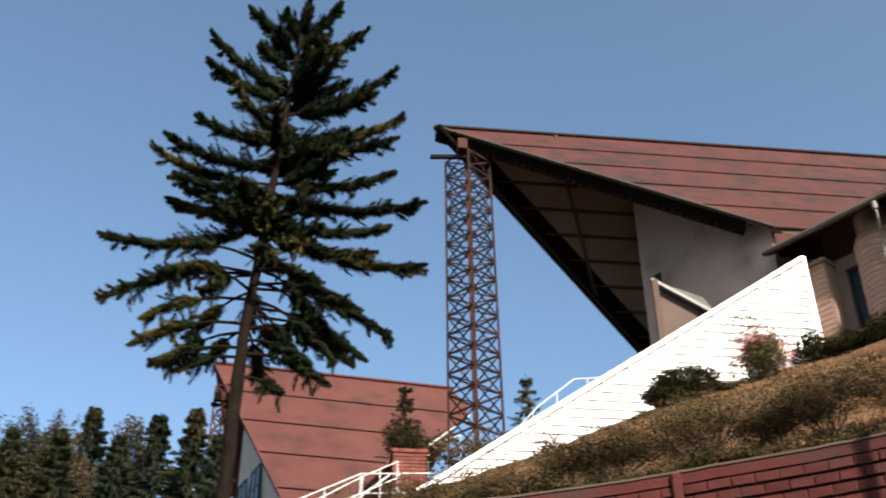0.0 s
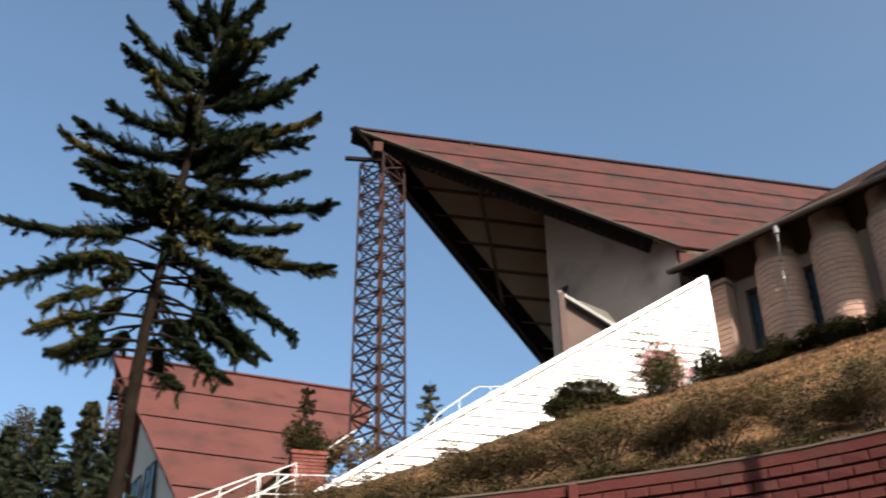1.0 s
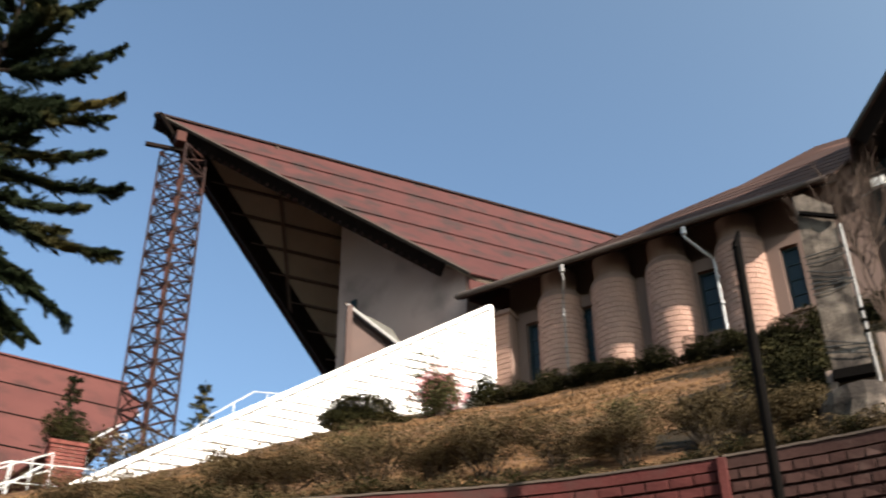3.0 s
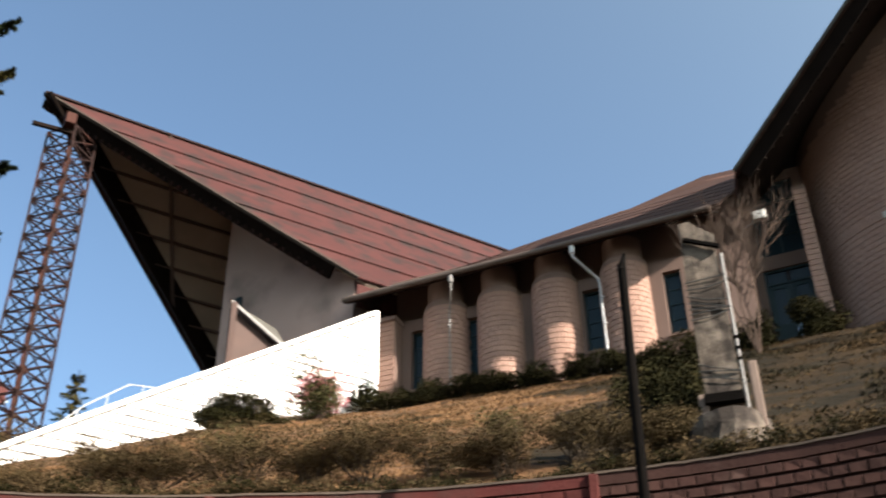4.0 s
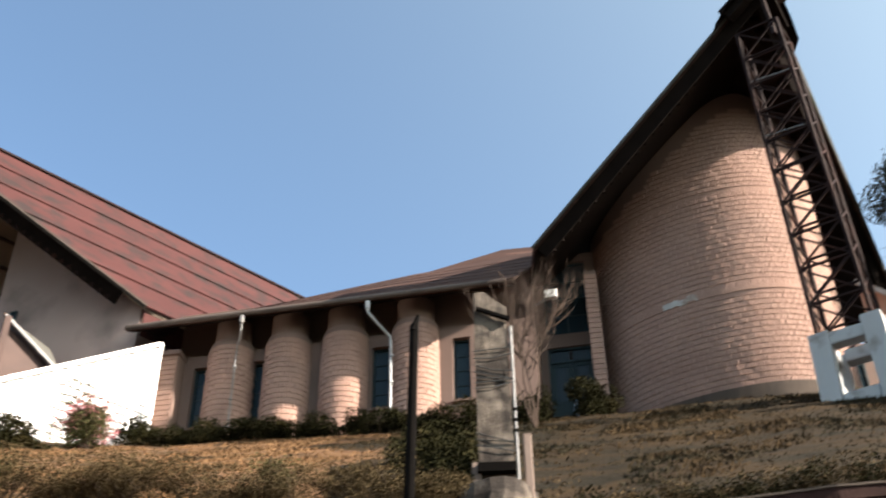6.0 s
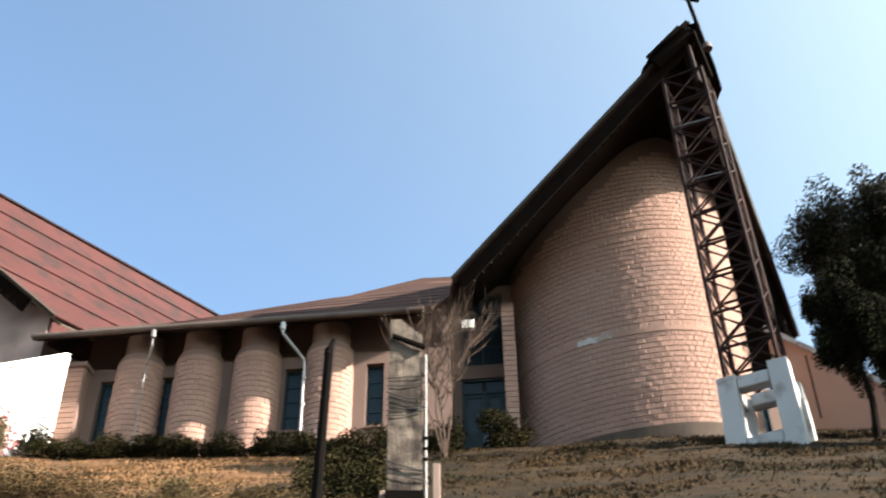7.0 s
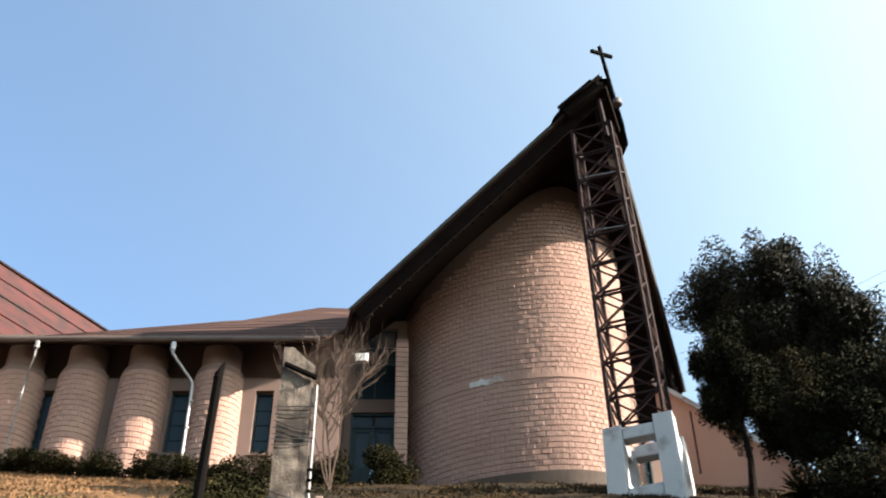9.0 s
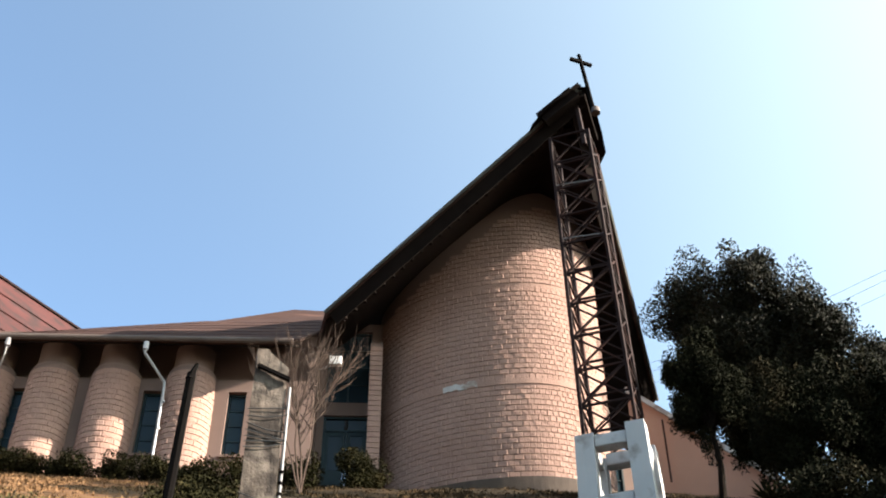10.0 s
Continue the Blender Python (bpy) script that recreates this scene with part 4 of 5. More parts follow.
# mast under the apex
m_base = bearing(4.85, 29.9, 8.15)
m_head = bearing(4.7, 29.9, 22.95)
mast, _ = lattice_tower("lattice_mast", "tall steel lattice mast with a rust-red middle leg", m_base, m_head, 1.19, 1.06, 47, 22, 0.048, STEEL, mid=0.16)
cap = bearing(4.35, 29.15, 22.85)
part("cap_block", boxed(axes(cap, R1), 0.32, 0.42, 0.42), RUST, mast, "rust-red head block", bevel=0.02)
bar("cap_strut", mast, m_head - Vector((0, 0, 0.3)), cap + Vector((0, 0, 0.1)), 0.14, RUST)
bar("cross_arm", mast, bearing(2.25, 29.3, 22.75), bearing(4.6, 29.3, 22.72), 0.12, DARK_WOOD)

# ---- stairs and their white wall ----
STAIR_B = 23.9                           # the wall's face, square to the hall's ridge


def stair_pt(a, z=0.0):
    return hall(a, STAIR_B, z)


def stair_top(a):
    return 16.06 - (12.84 - a) * 0.668


stair_wall = thing("stair_wall", "long white painted block wall sloping along the stairs", "wall")
bm = bmesh.new()
a0, a1 = -3.0, 12.84
rows = []
for a in (a0, a1):
    rows.append([bm.verts.new(stair_pt(a, z) + R2 * o) for o, z in ((0, stair_top(a) - 6.0), (0, stair_top(a)), (0.3, stair_top(a)), (0.3, stair_top(a) - 6.0))])
for k in range(4):
    bm.faces.new((rows[0][k], rows[0][(k + 1) % 4], rows[1][(k + 1) % 4], rows[1][k]))
bm.faces.new(rows[0])
bm.faces.new(rows[1][::-1])
part("core", bm, WHITE_JOINT, stair_wall)
p, q = stair_pt(a0, stair_top(a0)), stair_pt(a1, stair_top(a1))
part("coping", boxed(axes(p.lerp(q, 0.5) + R2 * 0.13 - Vector((0, 0, 0.10)), q - p), (q - p).length, 0.44, 0.12), WHITE, stair_wall, "white coping", bevel=0.012)
part("end_strip", boxed(axes(stair_pt(12.84, 10.5) + R2 * 0.135, R1), 0.10, 0.40, 5.565), WHITE, stair_wall, "white end strip", bevel=0.01)
WB = block_shapes("block", 0.46, 0.216, 0.040, WHITE, edge=0.7, gap=0.003, bed=0.032, rim=0.010, seed=8)
# the wedge that ends a course under the sloping coping
WEDGE = mesh_of("end_block", [(x, y, z) for y in (-0.04, 0.034) for x, z in ((0.0, 0.010), (-0.330, 0.010), (-0.005, 0.205))], [(0, 2, 1), (3, 4, 5), (0, 1, 4, 3), (1, 2, 5, 4), (2, 0, 3, 5)], WHITE)
near, rest = [], []
for i in range(46):
    z = 5.2 + 0.232 * i
    low = max(a0, 12.84 - (16.06 - z - 0.372) / 0.668)     # where the coping cuts the course
    high = 12.83 if i % 2 else 12.60
    if a0 + 0.4 < low < 12.84:
        m = axes(stair_pt(low, z) - R2 * 0.002, -R1)
        hang("end_block", WEDGE, stair_wall, m @ Matrix.Diagonal((1 if (m.to_3x3() @ Vector((1, 0, 0))).dot(R1) > 0 else -1, 1, 1, 1)))
    if not i % 2 and low < high:                                   # a half block at the corner
        near.append(axes(stair_pt(12.715, z) - R2 * 0.002, -R1) @ Matrix.Diagonal((0.5, 1, 1, 1)))
    while high - low > 0.03:
        w = min(0.46, high - low)
        a = high - w / 2
        if z > stair_top(a) - 4.6:
            m = axes(stair_pt(a, z) - R2 * 0.002, -R1) @ Matrix.Diagonal((w / 0.46, 1, 1, 1))
            (near if a > 7.0 and z > 12.0 else rest).append(m)
        high -= w
lay("block", WB, near + rest, stair_wall, min(300, len(near)))

stairs = thing("stairs", "concrete stairs behind the white wall", "stairs")
for i in range(48):
    a = 12.4 - i * 0.28
    z = stair_top(a) - 1.0
    part("step", boxed(axes(stair_pt(a, z - 0.5) + R2 * 1.85, R1), 0.30, 3.0, 0.5), CONCRETE, stairs)

# white handrails of the stairs
def railing(label, pts, drop, posts):
    rail = thing("handrail", label, "handrail", "white handrails")
    for z in (0.0, -drop):
        bm = bmesh.new()
        tube(bm, [Vector(p) + Vector((0, 0, z)) for p in pts], 0.015, 8)
        part("rail", bm, WHITE_RAIL, rail)
    for i in range(posts):
        f = i / (posts - 1) * (len(pts) - 1)
        k = min(int(f), len(pts) - 2)
        p = Vector(pts[k]).lerp(Vector(pts[k + 1]), f - k)
        bm = bmesh.new()
        tube(bm, [p, p - Vector((0, 0, 1.1))], 0.014, 8)
        part("post", bm, WHITE_RAIL, rail)


railing("white painted tubular handrail above the stair wall", (bearing(7.0, 27.0, 11.75), bearing(8.37, 27.2, 12.53), bearing(10.5, 27.5, 13.41), bearing(13.5, 27.9, 13.57)), 0.5, 5)
railing("white painted tubular handrail on the lower stairs", (bearing(-5.5, 22.5, 8.1), bearing(-1.6, 23.0, 9.02), bearing(2.6, 23.4, 9.2)), 0.45, 5)
railing("white painted tubular handrail on the lower stairs", (bearing(-6.5, 23.6, 8.0), bearing(-1.5, 24.4, 9.5), bearing(0.4, 24.6, 9.96)), 0.4, 5)
railing("white painted tubular handrail beside the brick pier", (bearing(0.2, 26.5, 10.85), bearing(3.9, 28.0, 12.1)), 0.0001, 3)

# brick pier with a shrub beside the stairs
pier = thing("brick_pier", "red brick pier beside the stairs", "pier")
pc = bearing(1.0, 26.0)
part("core", boxed(axes(Vector((pc.x, pc.y, 6.5)), R1), 0.78, 0.78, 4.15), PALE_MORTAR, pier)
PB = block_shapes("brick", 0.26, 0.085, 0.02, PIER_BRICK, edge=0.8, gap=0.010, bed=0.008, rim=0.006, seed=5)
places = []
for i in range(20):
    for k in range(3):
        for turn in (0, 1, 3):
            e = Matrix.Rotation(turn * math.pi / 2, 3, "Z") @ -R1
            o = Vector((0, 0, 1)).cross(e)
            places.append(axes(Vector((pc.x, pc.y, 8.75 + i * 0.092)) + o * 0.39 + e * ((k - 1) * 0.26 + (0.04 if i % 2 else -0.04)), e))
lay("brick", PB, places, pier, len(places))
part("cap", boxed(axes(Vector((pc.x, pc.y, 10.6)), R1), 0.9, 0.9, 0.1), PIER_BRICK, pier, bevel=0.01)


# ---- house with a red roof across the stairs ----
H1, H2 = bearing(78), bearing(-12)
HOUSE_FAR = 1.25


def hut(a, b, z=0.0):
    return (H1 * a + H2 * b + Vector((0, 0, z))) * HOUSE_FAR


house = thing("red_roofed_house", "far house with a steep stained red roof and grey gable", "house")
top_l, top_r = hut(1.45, 45, 22.5), hut(12.5, 45, 22.5)
poly = [top_l, hut(12.4, 45, 22.5), hut(12.95, 44.0, 21.27), hut(12.62, 43.2, 20.29), hut(8.6, 40.27, 16.69), hut(5.5, 37.2, 12.9), hut(4.45, 37.2, 12.9)]
bm = bmesh.new()
slab(bm, poly, 0.14)
h_roof = part("roof", bm, ROOF_HOUSE, house, "steep red roof slope with dark laps")
n = (poly[1] - poly[0]).cross(poly[4] - poly[0]).normalized()
n = n if n.z > 0 else -n
for i in range(1, 5):
    b = 45 - 1.62 * i
    z = 22.5 - 1.229 * (45 - b)
    f = (45 - b) / 7.8
    left = 1.45 + 3.0 * f
    right = 12.7 if b > 43.6 else 12.8 - (43.6 - b) * 1.255
    p, q = hut(left + 0.05, b, z), hut(right - 0.1, b, z)
    part("lap", boxed(axes(p.lerp(q, 0.5) + n * 0.006, q - p, ez=n), (q - p).length, 0.07, 0.05), DARK_WOOD, h_roof)
part("ridge_capping", boxed(axes(top_l.lerp(top_r, 0.5), H1), 13.8, 0.3, 0.1), ROOF_HOUSE, house)
bm = bmesh.new()
slab(bm, (top_l, top_r, hut(12.8, 46.4, 20.78), hut(8.8, 52, 13.9), hut(4.4, 52, 13.9)), 0.14)
part("roof", bm, ROOF_HOUSE, house)
p, q = hut(12.8, 43.6, 20.62), hut(5.6, 37.3, 13.0)
part("verge_board", boxed(axes(p.lerp(q, 0.5) - n * 0.1 + H1 * 0.08, q - p, ez=n), (q - p).length, 0.05, 0.10), WHITE_RAIL, house, "white verge board")
# its grey gable wall with two windows
bm = bmesh.new()
ga, gb = hut(3.2, 45, 21.2), hut(4.6, 37.9, 13.4)
verts = [ga, gb, Vector((gb.x, gb.y, 10)), Vector((hut(3.6, 52).x, hut(3.6, 52).y, 10)), hut(3.6, 52, 13.6)]
slab(bm, verts, 0.2)
part("gable_wall", bm, HUT_WALL, house, "grey plaster gable wall")
part("wall", boxed(axes(hut(8.0, 45.5, 8), H1), 6.2, 7.5, 8.7), HUT_WALL, house)
for f in (0.07, 0.32):
    d = (Vector((gb.x, gb.y, 0)) - Vector((ga.x, ga.y, 0))).normalized()
    p = Vector((ga.x, ga.y, 0)).lerp(Vector((gb.x, gb.y, 0)), f) - H1 * 0.16
    window_unit(house, Vector((p.x, p.y, 18.0)), d, 1.5, 3.1, rows=3, cols=2)
far_mast, _ = lattice_tower("lattice_mast", "short reddish steel lattice mast before the far house", bearing(-9.25, 36.5, 8.5), bearing(-9.25, 36.5, 17.3), 0.74, 0.62, 20, 15, 0.045, RUST)
bar("cross_arm", far_mast, bearing(-10.1, 36.3, 16.55), bearing(-8.6, 36.3, 16.5), 0.10, BLACK_IRON)
for az, z in ((-9.75, 16.6), (-9.1, 16.62), (-8.95, 17.2)):
    part("equipment_box", boxed(axes(bearing(az, 36.1, z), R1), 0.24, 0.2, 0.3), BLACK_IRON, far_mast, bevel=0.01)

# ---- wall and lower stairs on the far side of the apse ----
side_wall = thing("garden_wall", "orange plastered wall sloping down beside the hall", "wall")
a, b = bearing(65.6, 26.35), bearing(74.5, 25.0)
bm = bmesh.new()
rows = []
for p, zt in ((a, 16.38), (b, 11.9)):
    t = bearing(70) * 0.3
    rows.append([bm.verts.new((p.x + o.x, p.y + o.y, z)) for o, z in ((Vector((0, 0, 0)), 8.5), (Vector((0, 0, 0)), zt), (t, zt), (t, 8.5))])
for k in range(4):
    bm.faces.new((rows[0][k], rows[0][(k + 1) % 4], rows[1][(k + 1) % 4], rows[1][k]))
bm.faces.new(rows[0])
bm.faces.new(rows[1][::-1])
part("core", bm, ORANGE, side_wall)
p, q = Vector((a.x, a.y, 16.38)), Vector((b.x, b.y, 11.9))
part("coping", boxed(axes(p.lerp(q, 0.5) + bearing(70) * 0.1 - Vector((0, 0, 0.02)), q - p), (q - p).length, 0.45, 0.12), PATCH, side_wall, "pale worn coping")
bm = bmesh.new()
tube(bm, [bearing(67.45, 25.75, 15.0), bearing(67.45, 25.75, 13.2)], 0.028, 8)
part("pipe", bm, RUST, side_wall)


# ---- retaining wall along the road ----
retaining = tagged(new("retaining_wall"), "red painted brick retaining wall with pilasters, grey further on", "wall", kind="structure")
azs = [-20 + 2 * i for i in range(56)]
bm = bmesh.new()
rows = []
for az in azs:
    k = kerb_line(az)
    rows.append([bm.verts.new(bearing(az, k + o, z)) for o, z in ((0, EYE - 0.1), (0, WALL_TOP - 0.03), (0.3, WALL_TOP - 0.03), (0.3, EYE - 0.1))])
for u, v in zip(rows, rows[1:]):
    for k in range(4):
        bm.faces.new((u[k], u[(k + 1) % 4], v[(k + 1) % 4], v[k]))
part("core", bm, MORTAR, retaining)
def wall_strip(name, az0, az1, front, z0, z1, material, label):
    """A thin band that follows the wall, between two heights."""
    bm = bmesh.new()
    rows = []
    for i in range(37):
        az = az0 + (az1 - az0) * i / 36
        k = kerb_line(az)
        rows.append([bm.verts.new(bearing(az, k + o, z) + Vector((0, 0, 0.006 * noise.noise((az * 1.7, o * 9, z))))) for o, z in ((front, z0), (front, z1), (0.3, z1), (0.3, z0))])
    for u, v in zip(rows, rows[1:]):
        for k in range(4):
            bm.faces.new((u[k], u[(k + 1) % 4], v[(k + 1) % 4], v[k]))
    bm.faces.new(rows[0])
    bm.faces.new(rows[-1][::-1])
    part(name, bm, material, retaining, label)


for az0, az1, material in ((4, 36.2, BRICK), (36.4, 54.1, BRICK_GREY), (54.3, 74, BRICK_GREY)):
    wall_strip("coping", az0, az1, -0.040, WALL_TOP - 0.018, WALL_TOP, DARK_PLINTH, "thin weathered coping")
    wall_strip("top_band", az0, az1, -0.028, WALL_TOP - 0.110, WALL_TOP - 0.020, material, "plain painted band under the coping")
BH = 0.098
for az0, az1, material, seed, BW in ((8.0, 35.9, BRICK, 11, 0.185), (36.7, 53.8, BRICK_GREY, 12, 0.13), (54.6, 72.0, BRICK_GREY, 13, 0.13)):
    shapes = block_shapes("brick", BW, BH, 0.030, material, edge=0.7, gap=0.005, bed=0.020, rim=0.007, rough=0.18, lean=0.06, seed=seed)
    places = []
    for i in range(13):
        z = WALL_TOP - 0.114 - BH * (i + 1)
        az = az0 + (0.4 if i % 2 else 0)
        while az < az1:
            k = kerb_line(az)
            e = (bearing(az - 0.5, kerb_line(az - 0.5)) - bearing(az + 0.5, kerb_line(az + 0.5))).normalized()
            places.append(axes(bearing(az, k, z), -e if Vector((0, 0, 1)).cross(e).dot(bearing(az)) > 0 else e))
            az += math.degrees(BW / k)
    lay("brick", shapes, places, retaining, 300 if seed < 13 else 100)
for az, material in ((15.5, BRICK), (36.3, BRICK), (54.2, BRICK_GREY)):
    k = kerb_line(az)
    part("pilaster", boxed(axes(bearing(az, k - 0.02, EYE), bearing(az + 90)), 0.08, 0.075, WALL_TOP - EYE - 0.02), material, retaining, bevel=0.01)


# ---- things on the slope ----
post = thing("iron_post", "leaning black iron post standing before the retaining wall", "post")
foot, head = bearing(38.2, 7.15, EYE), bearing(39.25, 7.15, 4.55)
bm = bmesh.new()
tube(bm, [foot, foot.lerp(head, 0.5), head], 0.048, 8, end=0.034)
part("shaft", bm, BLACK_IRON, post)
bm = bmesh.new()
tube(bm, [head + Vector((-0.01, 0, -0.06)), head + Vector((0.03, -0.01, 0.10))], 0.036, 6, end=0.012)
part("hook", bm, BLACK_IRON, post)

pillar_post = thing("concrete_pillar", "tall stained concrete pillar with cables and a pipe on its side", "pillar")
pb = bearing(43.95, 9.6)
zb = 4.42
bm = boxed(axes(Vector((pb.x, pb.y, zb)), bearing(134)), 0.33, 0.24, 6.43 - zb)
bmesh.ops.subdivide_edges(bm, edges=bm.edges[:], cuts=9, use_grid_fill=True)
for v in bm.verts:                            # broken head, worn and uneven faces
    side = (v.co - pb).dot(bearing(134))
    if v.co.z > 6.0:
        v.co.z -= max(0.0, side + 0.06) * 0.9 * (v.co.z - 6.0) / 0.43
    v.co += noise.noise_vector(v.co * 5) * 0.014 + noise.noise_vector(v.co * 17) * 0.006
part("shaft", bm, CONCRETE, pillar_post)
bm = bmesh.new()
tube(bm, [Vector((pb.x, pb.y, 3.2 + 0.15 * k)) for k in range(8)], 0.50, 16, end=0.34)
for v in bm.verts:
    v.co += noise.noise_vector(v.co * 3.5) * 0.07
part("footing", bm, CONCRETE, pillar_post, "rounded cement footing")
e = bearing(134)
out = -bearing(44)
part("bracket_board", boxed(axes(Vector((pb.x, pb.y, 6.11)) + e * 0.02 + out * 0.16, e + Vector((0, 0, -0.42))), 0.36, 0.05, 0.035), BLACK_IRON, pillar_post)
bm = bmesh.new()
q = Vector((pb.x, pb.y, 0)) + e * 0.20 + out * 0.12
tube(bm, [q + Vector((0, 0, z)) for z in (5.99, 5.5, 5.06, 4.63, 4.23)], 0.016, 8)
part("pipe", bm, PIPE_DULL, pillar_post, "grey conduit")
for i in range(3):
    bm = bmesh.new()
    tube(bm, [q + Vector((0, 0, 4.8 + 0.113 * i)), q + Vector((0, 0, 4.83 + 0.113 * i))], 0.022, 8)
    part("clamp", bm, BLACK_IRON, pillar_post)
for sx, w, h in ((-0.19, 0.09, 0.30), (0.30, 0.08, 0.58)):
    part("stub", boxed(axes(Vector((pb.x, pb.y, 4.05)) + e * sx + out * 0.08, e), w, 0.10, h + 0.15), PLINTH, pillar_post, "pale worn concrete stub", bevel=0.01)
part("tray", boxed(axes(Vector((pb.x, pb.y, 4.38)) + out * 0.14, e), 0.36, 0.1, 0.09), BLACK_IRON, pillar_post)
rng = random.Random(4)
for z in (4.67, 4.73, 4.80, 5.28, 5.34, 5.40, 5.47, 5.55, 5.62, 5.70):
    bm = bmesh.new()
    a = Vector((pb.x, pb.y, z)) - e * 0.19 + out * 0.14
    b = Vector((pb.x, pb.y, z + rng.uniform(-0.13, 0.08))) + e * 0.20 + out * 0.14
    tube(bm, [a, a.lerp(b, 0.5) - Vector((0, 0, rng.uniform(-0.01, 0.03))), b], 0.006, 5)
    part("cable", bm, CABLE, pillar_post)


# ---- plants ----
def bush(name, label, centre, radii, n, size, material, seed, twigs=0, twig_mat=None, extra=None, category="bush", group="", low=0.0, twig_r=0.02):
    rng = random.Random(seed)
    b = thing(name, label, category, group)
    c = Vector(centre)
    if twigs:
        for i in range(twigs):
            bm = bmesh.new()
            a = rng.uniform(0, 2 * math.pi)
            tipp = c + Vector((math.cos(a) * radii[0] * rng.uniform(0.2, 0.9), math.sin(a) * radii[1] * rng.uniform(0.2, 0.9), radii[2] * rng.uniform(0.3, 1.0)))
            root = c - Vector((rng.uniform(-0.08, 0.08), rng.uniform(-0.08, 0.08), radii[2] * 1.1 + low))
            tube(bm, [root, root.lerp(tipp, 0.45) + Vector((rng.uniform(-0.1, 0.1), rng.uniform(-0.1, 0.1), 0.08)), tipp], twig_r, 5, end=0.004)
            part("branch", bm, twig_mat or BARK, b)
    hang("foliage", leaf_mesh("foliage", clump_spots(rng, centre, radii, n, 0.35, 14), size, material, rng), b)
    if extra:
        m2, n2 = extra
        hang("blossom", leaf_mesh("blossom", clump_spots(rng, Vector(centre) + Vector((0, 0, radii[2] * 0.25)), [r * 0.80 for r in radii], n2, 0.35, 14), size, m2, rng, long=1.0), b)
    return b


def on_ground(az, rho, up=0.0):
    p = bearing(az, rho)
    return Vector((p.x, p.y, ground_z(p.x, p.y) + up))


# clipped dark hedge along the wing
rng = random.Random(21)
for i, s in enumerate(np.linspace(-12.6, -2.9, 11)):
    p = wing(float(s), 23.6 + rng.uniform(-0.15, 0.15))
    z = ground_z(p.x, p.y)
    bush("hedge_bush", "dark green clipped hedge bush at the wing's foot", (p.x, p.y, z + 0.16), (0.66, 0.62, 0.36 + rng.uniform(-0.08, 0.1)), 5200, 0.040, HEDGE, 100 + i, group="hedge along the wing")
p = wing(-1.0, 23.9)
bush("hedge_bush", "low dark bush beside the entrance", (p.x, p.y, ground_z(p.x, p.y) + 0.25), (1.0, 0.7, 0.50), 9000, 0.040, HEDGE, 130)
p = wing(-2.3, 23.4)
bush("garden_bush", "loose dark green bush before the entrance", (p.x, p.y, ground_z(p.x, p.y) + 0.3), (0.45, 0.45, 0.5), 2400, 0.040, HEDGE, 131, twigs=6)
bush("garden_bush", "dark green shrubs on the slope beside the pillar", on_ground(41.0, 15.5, 0.15), (0.85, 0.8, 0.36), 9000, 0.038, HEDGE, 132, twigs=5)
bush("garden_bush", "dark green shrubs on the slope beside the pillar", on_ground(40.6, 13.0, 0.2), (0.6, 0.6, 0.4), 6000, 0.032, HEDGE, 133, twigs=5)
bush("garden_bush", "dark green shrubs on the slope beside the pillar", on_ground(40.9, 9.9, 0.15), (0.55, 0.5, 0.34), 6000, 0.028, HEDGE, 134, twigs=5)
bush("flowering_bush", "pink flowering bush before the white wall", bearing(21.1, 24.2, 11.86), (0.80, 0.80, 0.66), 9000, 0.036, GREEN_LEAF, 140, twigs=16, twig_mat=PALE_BARK, extra=(PINK_LEAF, 5200))
bush("garden_bush", "dark green bush at the foot of the white wall", bearing(17.6, 23.2, 10.48), (1.25, 0.9, 0.40), 42000, 0.036, HEDGE, 141, twigs=4)
bush("garden_bush", "low reddish bush at the foot of the white wall", bearing(14.6, 22.6, 9.75), (0.55, 0.5, 0.35), 3000, 0.035, DRY_LEAF, 142, twigs=6)

# dry bushes in a loose row above the retaining wall
rng = random.Random(33)
i = 0
for az in np.arange(2.0, 40.0, 3.7):
    rho = kerb_line(float(az)) + 1.25 + rng.uniform(-0.2, 0.4)
    c = on_ground(float(az) + rng.uniform(-0.9, 0.9), rho, 0.31 - 0.014 * max(0.0, 15.0 - float(az)) + 0.08 * rng.random())
    w = rng.uniform(0.52, 0.72)
    bush("dry_bush", "brown half-bare clipped bush above the retaining wall", c, (w, w, rng.uniform(0.13, 0.19)), 9000, 0.014, BUSH_LEAF, 200 + i, twigs=12, twig_mat=TWIG, group="dry bushes above the wall", low=0.22, twig_r=0.011)
    i += 1
for az in np.arange(9.0, 38.0, 7.3):
    rho = kerb_line(float(az)) + rng.uniform(3.6, 6.2)
    c = on_ground(float(az) + rng.uniform(-0.8, 0.8), rho, 0.25)
    w = rng.uniform(0.28, 0.45)
    bush("dry_bush", "brown dry bush on the grassy slope", c, (w, w, rng.uniform(0.16, 0.24)), 1900, 0.020, DRY_LEAF if i % 2 else GREEN_LEAF, 200 + i, twigs=9, twig_mat=TWIG, group="dry bushes on the slope", twig_r=0.012)
    i += 1

# low dark weeds along the wall's upper edge
for i, az in enumerate(np.arange(4.0, 66.0, 1.45)):
    rho = kerb_line(float(az)) + rng.uniform(0.36, 0.52)
    bush("weed", "low dark brown weeds along the wall's upper edge", on_ground(float(az), rho, 0.07), (rng.uniform(0.20, 0.30), rng.uniform(0.2, 0.3), rng.uniform(0.06, 0.12) * (1.7 if az > 44 else 1.0)), 1500, 0.015, HEDGE if i % 2 else DRY_LEAF, 500 + i, category="weed", group="weeds along the wall")


